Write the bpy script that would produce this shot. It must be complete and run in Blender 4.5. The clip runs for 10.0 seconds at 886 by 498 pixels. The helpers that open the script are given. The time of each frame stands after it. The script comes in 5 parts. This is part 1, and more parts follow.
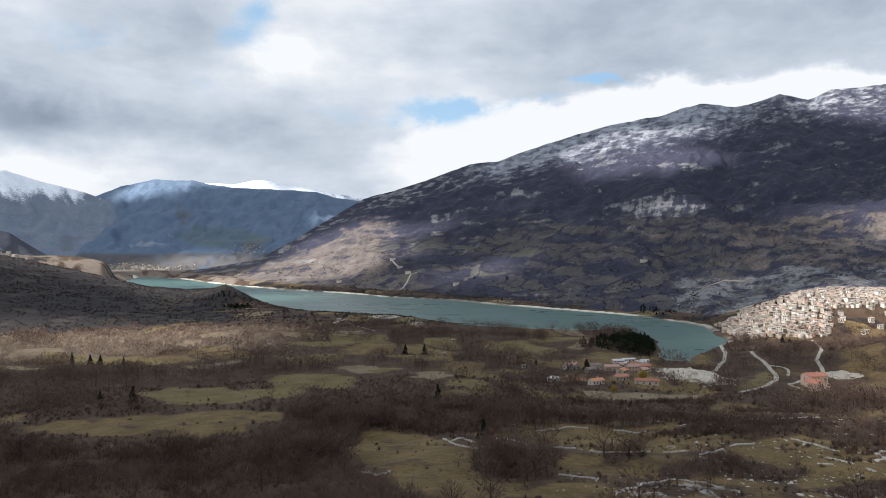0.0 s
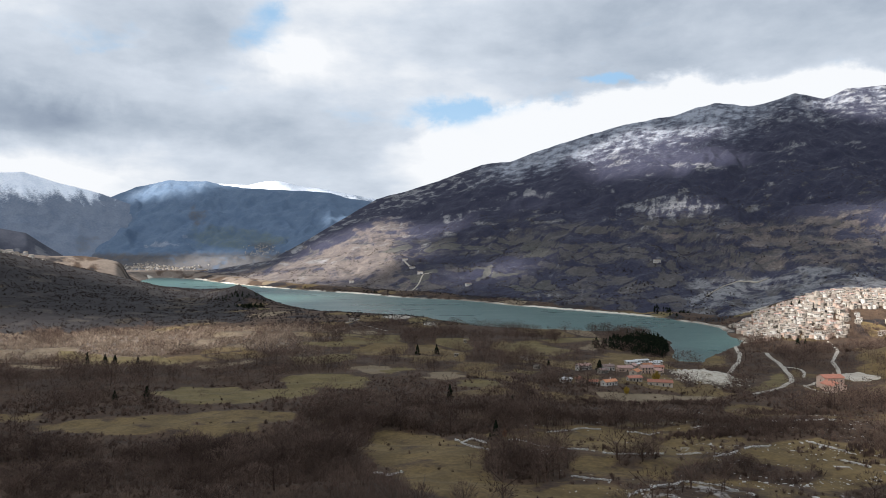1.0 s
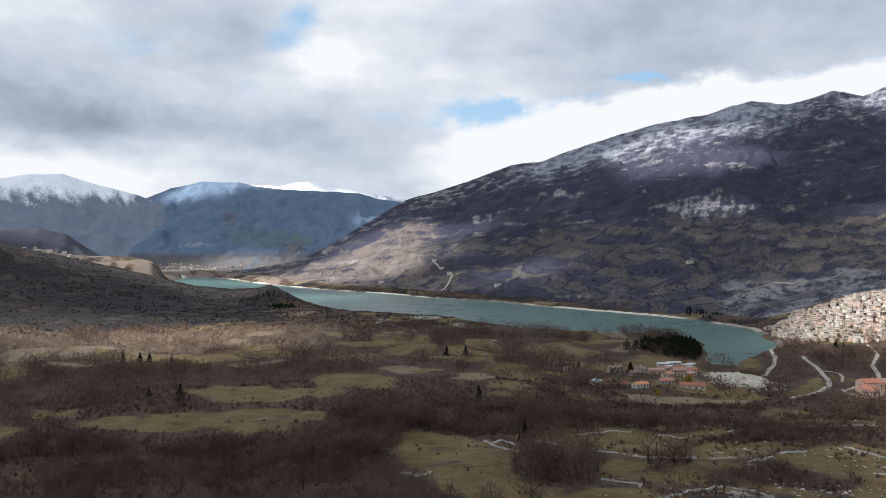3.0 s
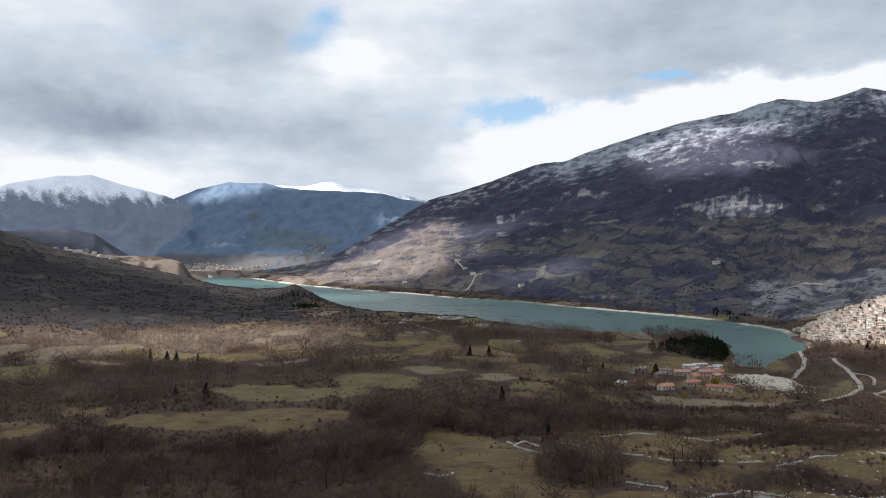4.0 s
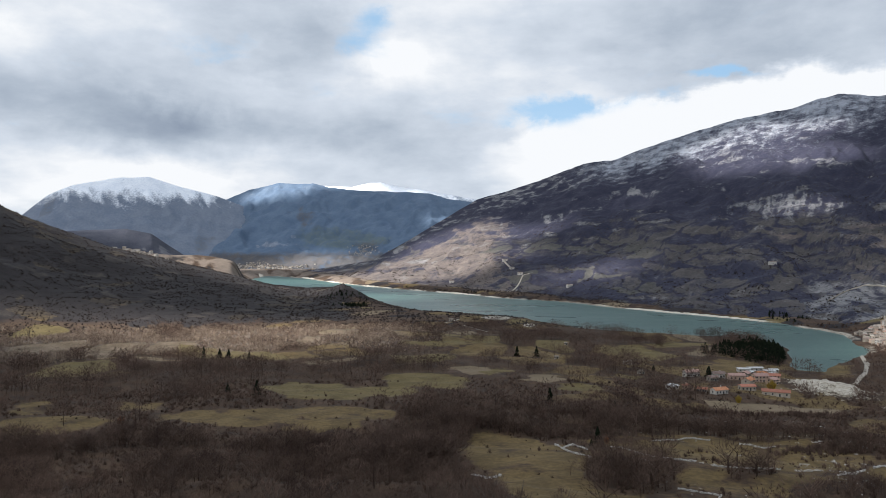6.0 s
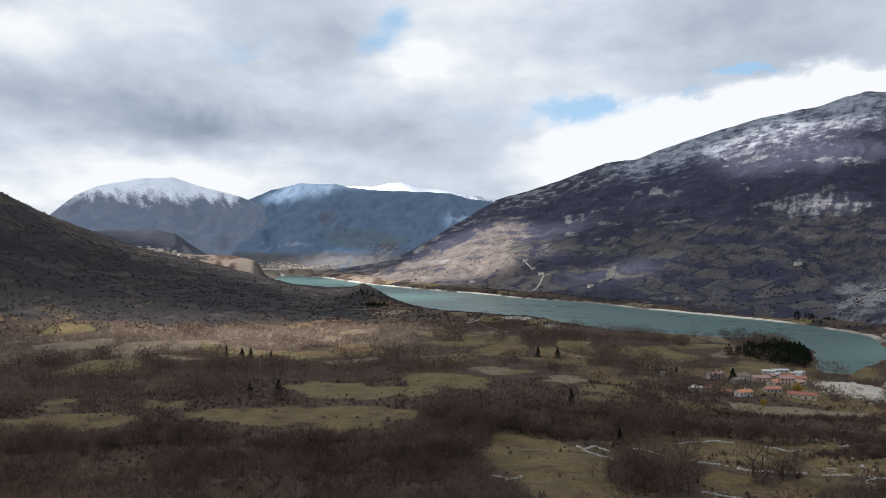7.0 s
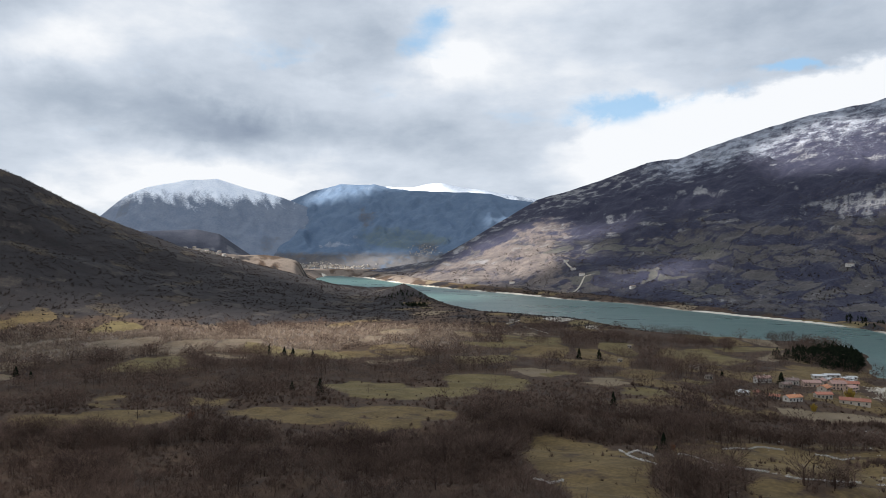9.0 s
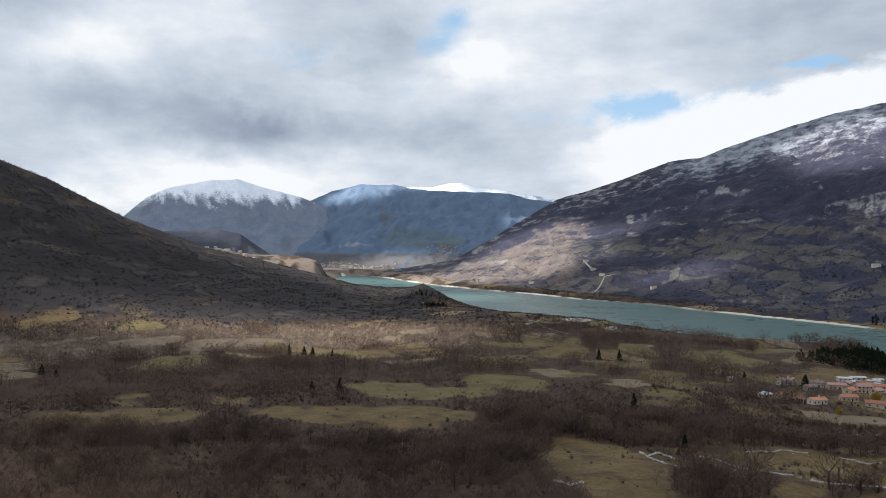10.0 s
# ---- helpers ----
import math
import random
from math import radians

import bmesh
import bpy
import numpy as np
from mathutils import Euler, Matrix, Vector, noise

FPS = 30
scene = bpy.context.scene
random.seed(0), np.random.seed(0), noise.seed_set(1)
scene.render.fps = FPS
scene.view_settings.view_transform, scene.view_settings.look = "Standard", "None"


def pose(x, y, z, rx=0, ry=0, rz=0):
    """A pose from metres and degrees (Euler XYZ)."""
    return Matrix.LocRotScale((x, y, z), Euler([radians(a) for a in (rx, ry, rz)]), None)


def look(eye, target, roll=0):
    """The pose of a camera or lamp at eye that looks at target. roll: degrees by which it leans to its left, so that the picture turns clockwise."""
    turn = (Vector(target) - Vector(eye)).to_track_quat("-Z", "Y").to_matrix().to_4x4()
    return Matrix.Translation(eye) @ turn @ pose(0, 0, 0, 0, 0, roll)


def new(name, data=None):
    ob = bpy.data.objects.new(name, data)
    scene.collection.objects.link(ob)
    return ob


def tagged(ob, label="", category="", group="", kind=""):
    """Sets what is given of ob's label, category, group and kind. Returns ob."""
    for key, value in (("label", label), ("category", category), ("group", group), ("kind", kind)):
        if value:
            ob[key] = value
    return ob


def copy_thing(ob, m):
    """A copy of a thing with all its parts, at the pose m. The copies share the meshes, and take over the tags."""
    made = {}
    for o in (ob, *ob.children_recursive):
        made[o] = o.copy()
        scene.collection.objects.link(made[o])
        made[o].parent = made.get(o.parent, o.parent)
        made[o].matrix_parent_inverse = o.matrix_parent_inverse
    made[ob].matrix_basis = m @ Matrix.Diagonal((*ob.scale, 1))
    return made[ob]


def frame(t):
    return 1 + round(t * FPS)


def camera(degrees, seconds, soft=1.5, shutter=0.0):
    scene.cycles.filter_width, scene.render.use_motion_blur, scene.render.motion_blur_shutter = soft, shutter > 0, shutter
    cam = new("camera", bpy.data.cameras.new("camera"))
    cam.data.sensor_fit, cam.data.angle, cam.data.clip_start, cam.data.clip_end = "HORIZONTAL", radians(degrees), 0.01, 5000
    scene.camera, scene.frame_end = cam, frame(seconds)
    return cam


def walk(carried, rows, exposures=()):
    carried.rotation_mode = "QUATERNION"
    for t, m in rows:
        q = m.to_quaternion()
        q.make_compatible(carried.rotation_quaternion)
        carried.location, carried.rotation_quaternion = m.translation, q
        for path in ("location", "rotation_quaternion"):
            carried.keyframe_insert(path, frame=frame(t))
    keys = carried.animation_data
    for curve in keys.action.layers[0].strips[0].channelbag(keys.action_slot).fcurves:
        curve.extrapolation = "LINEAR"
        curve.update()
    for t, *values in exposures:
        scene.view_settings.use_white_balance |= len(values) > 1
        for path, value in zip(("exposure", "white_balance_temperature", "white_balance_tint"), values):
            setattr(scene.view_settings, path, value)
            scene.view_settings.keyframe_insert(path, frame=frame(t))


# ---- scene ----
# the camera hovers 130 m over the lake's level, turns slowly to its left and drifts ahead
cam = camera(65.1, 10.0, soft=0.8)
PATH = [
    (0, 0, 0, 130, 90, 0, 0),
    (0.5, 0.09, 0.24, 130, 90.011, -0.01, 0.52),
    (1, 0.17, 0.44, 129.99, 90.035, -0.004, 1.017),
    (1.5, 0.21, 0.6, 129.96, 90.057, -0.024, 1.531),
    (2, 0.26, 0.75, 129.93, 90.08, -0.057, 2.029),
    (2.5, 0.35, 0.98, 129.93, 90.08, -0.071, 2.655),
    (4, 0.72, 1.84, 130.21, 90.072, -0.076, 5.387),
    (4.5, 0.78, 2.13, 130.28, 90.07, -0.083, 6.429),
    (5, 0.7, 2.4, 130.35, 90.057, -0.12, 7.421),
    (5.5, 0.55, 2.65, 130.41, 90.053, -0.125, 8.366),
    (7, 0.01, 3.55, 130.58, 90.033, -0.203, 10.94),
    (7.5, -0.21, 3.8, 130.66, 90.036, -0.216, 11.785),
    (8, -0.32, 3.97, 130.7, 90.043, -0.262, 12.634),
    (8.5, -0.46, 4.07, 130.78, 90.055, -0.25, 13.424),
    (9, -0.6, 4.13, 130.88, 90.05, -0.267, 14.205),
    (9.5, -0.73, 4.21, 130.96, 90.039, -0.306, 14.967),
    (10, -0.86, 4.36, 131.13, 90.034, -0.302, 15.771),
]
walk(cam, [(row[0], pose(*row[1:])) for row in PATH], exposures=[(0, 0.95, 6180, 10), (10, 0.95, 6180, 10)])

# ---- sky and sun ----
SUN_ELEVATION, SUN_BEARING = radians(37), radians(233)  # bearing clockwise from the first view's direction
TO_SUN = Vector((math.sin(SUN_BEARING) * math.cos(SUN_ELEVATION), math.cos(SUN_BEARING) * math.cos(SUN_ELEVATION), math.sin(SUN_ELEVATION)))
sun_data = bpy.data.lights.new("sun", "SUN")
sun_data.energy, sun_data.angle, sun_data.color = 5.0, radians(3.0), (1.0, 0.95, 0.88)
sun = new("sun", sun_data)
sun.matrix_world = look(TO_SUN * 100, (0, 0, 0))


class Nodes:
    """Short hand for node trees."""

    def __init__(self, tree):
        self.tree = tree
        tree.nodes.clear()

    def node(self, kind, inputs=(), **settings):
        n = self.tree.nodes.new(kind)
        for key, value in settings.items():
            setattr(n, key, value)
        for key, value in dict(inputs).items():
            if isinstance(value, bpy.types.NodeSocket):
                self.tree.links.new(value, n.inputs[key])
            else:
                n.inputs[key].default_value = value
        return n

    def math(self, op, a, b=0.0, c=0.0):
        return self.node("ShaderNodeMath", {0: a, 1: b, 2: c}, operation=op).outputs[0]

    def step(self, value, low, high, to_low=0.0, to_high=1.0):
        return self.node("ShaderNodeMapRange", {0: value, 1: low, 2: high, 3: to_low, 4: to_high}, interpolation_type="SMOOTHSTEP").outputs[0]

    def mix(self, fac, a, b, blend="MIX"):
        n = self.node("ShaderNodeMix", data_type="RGBA", blend_type=blend)
        for socket, value in ((n.inputs[0], fac), (n.inputs[6], a), (n.inputs[7], b)):
            if isinstance(value, bpy.types.NodeSocket):
                self.tree.links.new(value, socket)
            else:
                socket.default_value = (*value, 1) if isinstance(value, tuple) and len(value) == 3 else value
        return n.outputs[2]

    def noise(self, vector, scale, detail=4, rough=0.55, distortion=0.0):
        return self.node("ShaderNodeTexNoise", {"Vector": vector, "Scale": scale, "Detail": detail, "Roughness": rough, "Distortion": distortion}).outputs[0]


world = bpy.data.worlds.new("sky")
scene.world = world
world.use_nodes = True
N = Nodes(world.node_tree)
way = N.node("ShaderNodeTexCoord").outputs["Generated"]
axis = N.node("ShaderNodeSeparateXYZ", {0: way}).outputs
bearing = N.math("ARCTAN2", axis[0], axis[1])
height = N.math("ARCSINE", axis[2])
over = N.math("ADD", N.math("MAXIMUM", axis[2], 0.0), 0.22)
flat = N.node("ShaderNodeCombineXYZ", {0: N.math("DIVIDE", axis[0], over), 1: N.math("DIVIDE", axis[1], over), 2: 0.0}).outputs[0]
puff = N.node("ShaderNodeMapping", {0: way, 3: (1.0, 1.0, 2.3)}).outputs[0]
big = N.noise(puff, 3.4, 8, 0.52, 0.1)
small = N.noise(flat, 4.5, 8, 0.58, 0.1)
rag = N.math("SUBTRACT", N.noise(way, 9.0, 6, 0.6, 0.2), 0.5)
torn = N.math("SUBTRACT", N.noise(puff, 11.0, 8, 0.62, 0.15), 0.5)


def blob(b, h, wide, tall, value):
    """A soft lighter or darker mass of cloud at a bearing and height (radians)."""
    x = N.math("DIVIDE", N.math("SUBTRACT", N.math("ADD", bearing, N.math("MULTIPLY", rag, 0.10)), b), wide)
    y = N.math("DIVIDE", N.math("SUBTRACT", N.math("ADD", height, N.math("MULTIPLY", rag, 0.08)), h), tall)
    d = N.math("ADD", N.math("MULTIPLY", x, x), N.math("MULTIPLY", y, y))
    return N.math("MULTIPLY", N.math("EXPONENT", N.math("MULTIPLY", d, -1.0)), value)


MASSES = [(-0.358, 0.285, 0.10, 0.05, -0.22), (-0.247, 0.262, 0.055, 0.030, 0.34), (-0.546, 0.160, 0.09, 0.036, -0.26), (-0.69, 0.188, 0.13, 0.045, -0.26),
          (-0.32, 0.160, 0.15, 0.026, -0.10), (-0.46, 0.125, 0.14, 0.024, 0.10), (-0.55, 0.090, 0.10, 0.024, 0.36), (0.242, 0.272, 0.26, 0.065, -0.20),
          (0.50, 0.275, 0.13, 0.06, -0.16), (-0.756, 0.251, 0.07, 0.05, 0.28), (-0.80, 0.300, 0.09, 0.04, -0.22), (-0.48, 0.215, 0.12, 0.03, 0.10),
          (-0.72, 0.070, 0.12, 0.02, 0.18), (0.03, 0.325, 0.12, 0.05, 0.08)]
tone = N.math("ADD", 0.72, N.math("ADD", N.math("MULTIPLY", N.math("SUBTRACT", big, 0.5), 1.15), N.math("ADD", N.math("MULTIPLY", N.math("SUBTRACT", small, 0.5), 0.3), N.math("MULTIPLY", torn, 0.22))))
for mass in MASSES:
    tone = N.math("ADD", tone, N.math("MULTIPLY", blob(*mass), 1.25))
# the bright bank of cloud behind the high mountain
off = N.math("ADD", bearing, 0.052)
edge = N.math("ADD", 0.163, N.math("SUBTRACT", N.math("MULTIPLY", off, 0.33), N.math("MULTIPLY", N.math("MULTIPLY", off, off), 0.39)))
edge = N.math("ADD", edge, N.math("ADD", N.math("MULTIPLY", rag, 0.06), N.math("MULTIPLY", torn, 0.035)))
bank = N.math("MULTIPLY", N.step(N.math("SUBTRACT", edge, height), -0.004, 0.02), N.math("MULTIPLY", N.step(bearing, -0.16, 0.06), N.step(bearing, 1.2, 0.8)))
tone = N.math("ADD", tone, N.math("MULTIPLY", bank, 0.55))
ramp = N.node("ShaderNodeValToRGB", {0: tone})
ramp.color_ramp.elements[0].position, ramp.color_ramp.elements[0].color = 0.12, (0.26, 0.31, 0.39, 1)
ramp.color_ramp.elements[1].position, ramp.color_ramp.elements[1].color = 1.0, (1.0, 0.992, 0.975, 1)
for at, shade in ((0.45, (0.46, 0.515, 0.585, 1)), (0.75, (0.70, 0.745, 0.80, 1))):
    ramp.color_ramp.elements.new(at).color = shade
# gaps of blue
blue = 0.0
for gap in [(-0.30, 0.285, 0.03, 0.022, 0.9), (-0.262, 0.318, 0.03, 0.03, 0.8), (-0.478, 0.268, 0.06, 0.022, 0.6), (0.055, 0.195, 0.125, 0.020, 1.6), (0.235, 0.234, 0.08, 0.006, 0.9)]:
    blue = N.math("ADD", blob(*gap), blue)
blue = N.math("MULTIPLY", N.step(N.math("ADD", blue, N.math("MULTIPLY", torn, 2.0)), 0.25, 1.15), N.math("SUBTRACT", 1.0, bank))
air = N.node("ShaderNodeTexSky", sky_type="NISHITA", sun_disc=False, sun_elevation=SUN_ELEVATION, sun_rotation=SUN_BEARING, air_density=1.0, dust_density=0.6)
clear = N.node("ShaderNodeVectorMath", {0: air.outputs[0], 3: 0.13}, operation="SCALE").outputs[0]
clear = N.mix(0.7, clear, (0.40, 0.68, 0.95))
heaven = N.mix(N.math("MULTIPLY", blue, 0.85), ramp.outputs[0], clear)
back = N.node("ShaderNodeBackground", {0: heaven, 1: 0.5})
N.tree.links.new(back.outputs[0], N.node("ShaderNodeOutputWorld").inputs[0])


# ---- materials ----
def surface(name, a, b, scale=1.0, rough=0.85, bump=0.3, spread=0.0, fine=8.0, coat=(), metal=0.0, bump_distance=0.3, spec=0.25, ragged=0.55, low_edge=0.3, high_edge=0.7):
    """A rough natural surface: two colours in two sizes of noise; coat: (attribute, colour, colour) laid over by a mesh's attribute."""
    m = bpy.data.materials.new(name)
    m.use_nodes = True
    n = Nodes(m.node_tree)
    place = n.node("ShaderNodeTexCoord").outputs["Object"]
    wide = n.noise(place, scale, 5, 0.6)
    grain = n.noise(place, scale * fine, 4, 0.65)
    blend = n.step(n.math("ADD", n.math("MULTIPLY", wide, 0.6), n.math("MULTIPLY", grain, 0.4)), 0.34, 0.66)
    colour = n.mix(blend, a, b)
    for attribute, low, high, *own in coat:
        at = n.node("ShaderNodeAttribute", attribute_name=attribute).outputs["Fac"]
        edge = n.step(n.math("ADD", at, n.math("MULTIPLY", n.math("SUBTRACT", n.math("ADD", n.math("MULTIPLY", grain, 0.6), n.math("MULTIPLY", wide, 0.4)), 0.5), own[0] if own else ragged)), low_edge, high_edge)
        colour = n.mix(edge, colour, n.mix(blend, low, high))
    if spread:
        tint = n.node("ShaderNodeObjectInfo").outputs["Random"]
        colour = n.mix(1.0, colour, n.node("ShaderNodeCombineXYZ", {k: n.math("MULTIPLY_ADD", tint, spread, 1 - spread / 2) for k in range(3)}).outputs[0], "MULTIPLY")
    bumped = n.node("ShaderNodeBump", {"Strength": bump, "Distance": bump_distance, "Height": grain}).outputs[0]
    b_node = n.node("ShaderNodeBsdfPrincipled", {"Base Color": colour, "Roughness": rough, "Metallic": metal, "Normal": bumped, "Specular IOR Level": spec})
    n.tree.links.new(b_node.outputs[0], n.node("ShaderNodeOutputMaterial").inputs[0])
    return m


def foliage(name, dark, light):
    """Twigs and needles: the colour goes from tree to tree with the attribute 'tint' and from twig to twig."""
    m = bpy.data.materials.new(name)
    m.use_nodes = True
    n = Nodes(m.node_tree)
    tint = n.node("ShaderNodeAttribute", attribute_name="tint").outputs["Fac"]
    twig = n.node("ShaderNodeNewGeometry").outputs["Random Per Island"]
    who = n.node("ShaderNodeObjectInfo").outputs["Random"]
    fac = n.math("ADD", n.math("MULTIPLY", tint, 0.80), n.math("ADD", n.math("MULTIPLY", twig, 0.12), n.math("MULTIPLY", who, 0.08)))
    shade = n.mix(fac, dark, light)
    front = n.node("ShaderNodeBsdfDiffuse", {0: shade})
    back_lit = n.node("ShaderNodeBsdfTranslucent", {0: shade})
    both = n.node("ShaderNodeMixShader", {0: 0.30, 1: front.outputs[0], 2: back_lit.outputs[0]})
    n.tree.links.new(both.outputs[0], n.node("ShaderNodeOutputMaterial").inputs[0])
    return m


def water_material():
    m = bpy.data.materials.new("lake_water")
    m.use_nodes = True
    n = Nodes(m.node_tree)
    place = n.node("ShaderNodeTexCoord").outputs["Object"]
    stretched = n.node("ShaderNodeMapping", {0: place, 3: (0.35, 1.0, 1.0)}).outputs[0]
    ripple = n.noise(place, 0.45, 5, 0.6)
    gust = n.noise(stretched, 0.012, 4, 0.55)
    colour = n.mix(gust, (0.046, 0.104, 0.090), (0.080, 0.142, 0.123))
    bumped = n.node("ShaderNodeBump", {"Strength": 0.6, "Distance": 0.4, "Height": ripple}).outputs[0]
    b_node = n.node("ShaderNodeBsdfPrincipled", {"Base Color": colour, "Roughness": n.math("MULTIPLY_ADD", gust, 0.20, 0.20), "IOR": 1.33, "Normal": bumped})
    n.tree.links.new(b_node.outputs[0], n.node("ShaderNodeOutputMaterial").inputs[0])
    return m


GRASS, STRAW = (0.086, 0.058, 0.023), (0.162, 0.110, 0.045)
mat_ground = surface("winter_ground", (0.038, 0.024, 0.016), (0.086, 0.052, 0.030), 0.05, 0.95, 0.6, coat=(
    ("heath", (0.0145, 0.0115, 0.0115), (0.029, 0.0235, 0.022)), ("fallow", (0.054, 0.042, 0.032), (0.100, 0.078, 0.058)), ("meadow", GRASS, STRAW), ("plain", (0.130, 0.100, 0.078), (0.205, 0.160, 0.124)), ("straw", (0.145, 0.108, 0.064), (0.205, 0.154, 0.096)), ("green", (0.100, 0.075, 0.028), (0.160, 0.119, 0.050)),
    ("rock", (0.30, 0.28, 0.26), (0.48, 0.45, 0.41)), ("sand", (0.50, 0.44, 0.35), (0.66, 0.60, 0.49))))
# dark forest base, tinted bluer to stand in for haze
mat_mountain = surface("mountain_side", (0.022, 0.0228, 0.041), (0.038, 0.0375, 0.057), 0.02, 0.95, 0.8, bump_distance=3.0, ragged=1.5, low_edge=0.1, high_edge=0.9, coat=(
    ("pasture", (0.054, 0.049, 0.050), (0.090, 0.080, 0.074), 0.8), ("green", (0.060, 0.064, 0.054), (0.094, 0.094, 0.074), 0.7),
    ("dry", (0.095, 0.078, 0.070), (0.155, 0.125, 0.108)), ("rock", (0.125, 0.122, 0.128), (0.235, 0.228, 0.225)), ("snow", (0.21, 0.225, 0.26), (0.33, 0.345, 0.38))))
# the blue of this forest is air haze painted into its base colours
mat_far_haze = surface("far_forest_haze", (0.088, 0.130, 0.196), (0.120, 0.166, 0.232), 0.012, 0.95, 0.6, bump_distance=4.0, ragged=1.2, low_edge=0.15, high_edge=0.85, coat=(
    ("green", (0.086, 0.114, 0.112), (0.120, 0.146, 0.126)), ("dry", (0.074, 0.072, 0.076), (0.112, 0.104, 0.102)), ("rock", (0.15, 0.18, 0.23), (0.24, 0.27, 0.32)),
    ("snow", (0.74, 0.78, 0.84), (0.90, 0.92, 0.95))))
# grey-blue rock: distance haze is put into the colour here too
mat_snowy_haze = surface("hazy_snowy_rock", (0.142, 0.172, 0.226), (0.200, 0.226, 0.272), 0.012, 0.95, 0.6, bump_distance=4.0, ragged=1.2, low_edge=0.15, high_edge=0.85, coat=(
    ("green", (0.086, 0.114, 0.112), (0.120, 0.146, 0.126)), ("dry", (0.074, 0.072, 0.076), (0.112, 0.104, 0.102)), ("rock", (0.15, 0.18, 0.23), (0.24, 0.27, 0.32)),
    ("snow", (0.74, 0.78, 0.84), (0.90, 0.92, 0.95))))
mat_dark = surface("dark_forest", (0.038, 0.042, 0.058), (0.060, 0.062, 0.078), 0.02, 0.95, 0.6, bump_distance=3.0, coat=(("rock", (0.08, 0.085, 0.10), (0.12, 0.12, 0.13)),))
mat_twig = foliage("bare_twigs", (0.046, 0.031, 0.026), (0.190, 0.131, 0.101))
mat_scrub = foliage("far_scrub", (0.034, 0.027, 0.026), (0.080, 0.065, 0.058))
# pinkish twigs, made paler to put the sun on the valley belt into them
mat_sunlit_scrub = foliage("pale_scrub", (0.20, 0.152, 0.116), (0.43, 0.34, 0.26))
mat_needle = foliage("dark_needles", (0.010, 0.015, 0.010), (0.026, 0.032, 0.019))
mat_willow = foliage("yellow_twigs", (0.22, 0.15, 0.03), (0.46, 0.33, 0.07))
mat_rust = foliage("rusty_leaves", (0.13, 0.055, 0.03), (0.26, 0.12, 0.06))
mat_bark = surface("bark", (0.055, 0.042, 0.034), (0.13, 0.105, 0.085), 1.5, 0.95, 0.6)
mat_stone = surface("limestone", (0.40, 0.375, 0.345), (0.62, 0.59, 0.54), 0.9, 0.9, 0.6, spread=0.3)
mat_gravel = surface("pale_gravel", (0.29, 0.255, 0.205), (0.43, 0.385, 0.32), 0.3, 0.95, 0.4)
mat_walls = [surface("plaster_" + k, a, b, 0.6, 0.9, 0.2, spread=0.25) for k, a, b in (
    ("cream", (0.31, 0.265, 0.215), (0.41, 0.36, 0.30)), ("white", (0.43, 0.395, 0.35), (0.54, 0.505, 0.455)), ("stone", (0.20, 0.17, 0.14), (0.29, 0.255, 0.21)),
    ("rose", (0.38, 0.27, 0.21), (0.47, 0.35, 0.28)))]
mat_roofs = [surface("roof_" + k, a, b, 1.2, 0.9, 0.5, spread=0.35) for k, a, b in (
    ("tan", (0.235, 0.195, 0.158), (0.325, 0.28, 0.235)), ("brown", (0.175, 0.135, 0.108), (0.255, 0.205, 0.168)), ("red", (0.30, 0.12, 0.08), (0.40, 0.18, 0.12)),
    ("rose", (0.31, 0.19, 0.155), (0.43, 0.28, 0.235)), ("orange", (0.40, 0.17, 0.085), (0.50, 0.24, 0.13)), ("slate", (0.17, 0.12, 0.10), (0.26, 0.19, 0.165)))]
mat_rubble = surface("quarried_stone", (0.25, 0.215, 0.165), (0.54, 0.485, 0.395), 0.35, 0.95, 0.8, fine=5.0, spread=0.3)
mat_glass = surface("dark_window", (0.03, 0.035, 0.04), (0.05, 0.055, 0.06), 1.0, 0.25, 0.0, spec=0.5)
mat_white = surface("white_sheet", (0.44, 0.43, 0.41), (0.58, 0.57, 0.55), 0.8, 0.6, 0.1)
mat_water = water_material()


# ---- relief: heights of the land as functions of the plan (x, y), lake level 0 ----
def hashed(ix, iy, seed):
    """A number between 0 and 1 for every cell of a square grid."""
    a = (ix.astype(np.int64) * 374761393 + iy.astype(np.int64) * 668265263 + seed * 1274126177) & 0xFFFFFFFF
    a = ((a ^ (a >> 13)) * 1103515245) & 0xFFFFFFFF
    a = ((a ^ (a >> 16)) * 2246822519) & 0xFFFFFFFF
    return ((a ^ (a >> 15)) & 0xFFFFFF) / 16777216.0


def value_noise(x, y, seed):
    ix, iy = np.floor(x), np.floor(y)
    fx, fy = x - ix, y - iy
    fx, fy = fx * fx * fx * (fx * (6 * fx - 15) + 10), fy * fy * fy * (fy * (6 * fy - 15) + 10)
    a, b = hashed(ix, iy, seed), hashed(ix + 1, iy, seed)
    c, d = hashed(ix, iy + 1, seed), hashed(ix + 1, iy + 1, seed)
    return (a + (b - a) * fx) * (1 - fy) + (c + (d - c) * fx) * fy


def fbm(x, y, seed=0, octaves=4, gain=0.5):
    """Layered noise, about -1 to 1."""
    x, y = np.asarray(x, float), np.asarray(y, float)
    total, size, norm = 0.0, 1.0, 0.0
    for k in range(octaves):
        turn = 0.7 * k + 0.3
        u = x * math.cos(turn) - y * math.sin(turn)
        v = x * math.sin(turn) + y * math.cos(turn)
        total = total + size * (2 * value_noise(u * 2 ** k + 13.7 * k, v * 2 ** k - 7.1 * k, seed + k) - 1)
        norm += size
        size *= gain
    return total / norm * 1.5


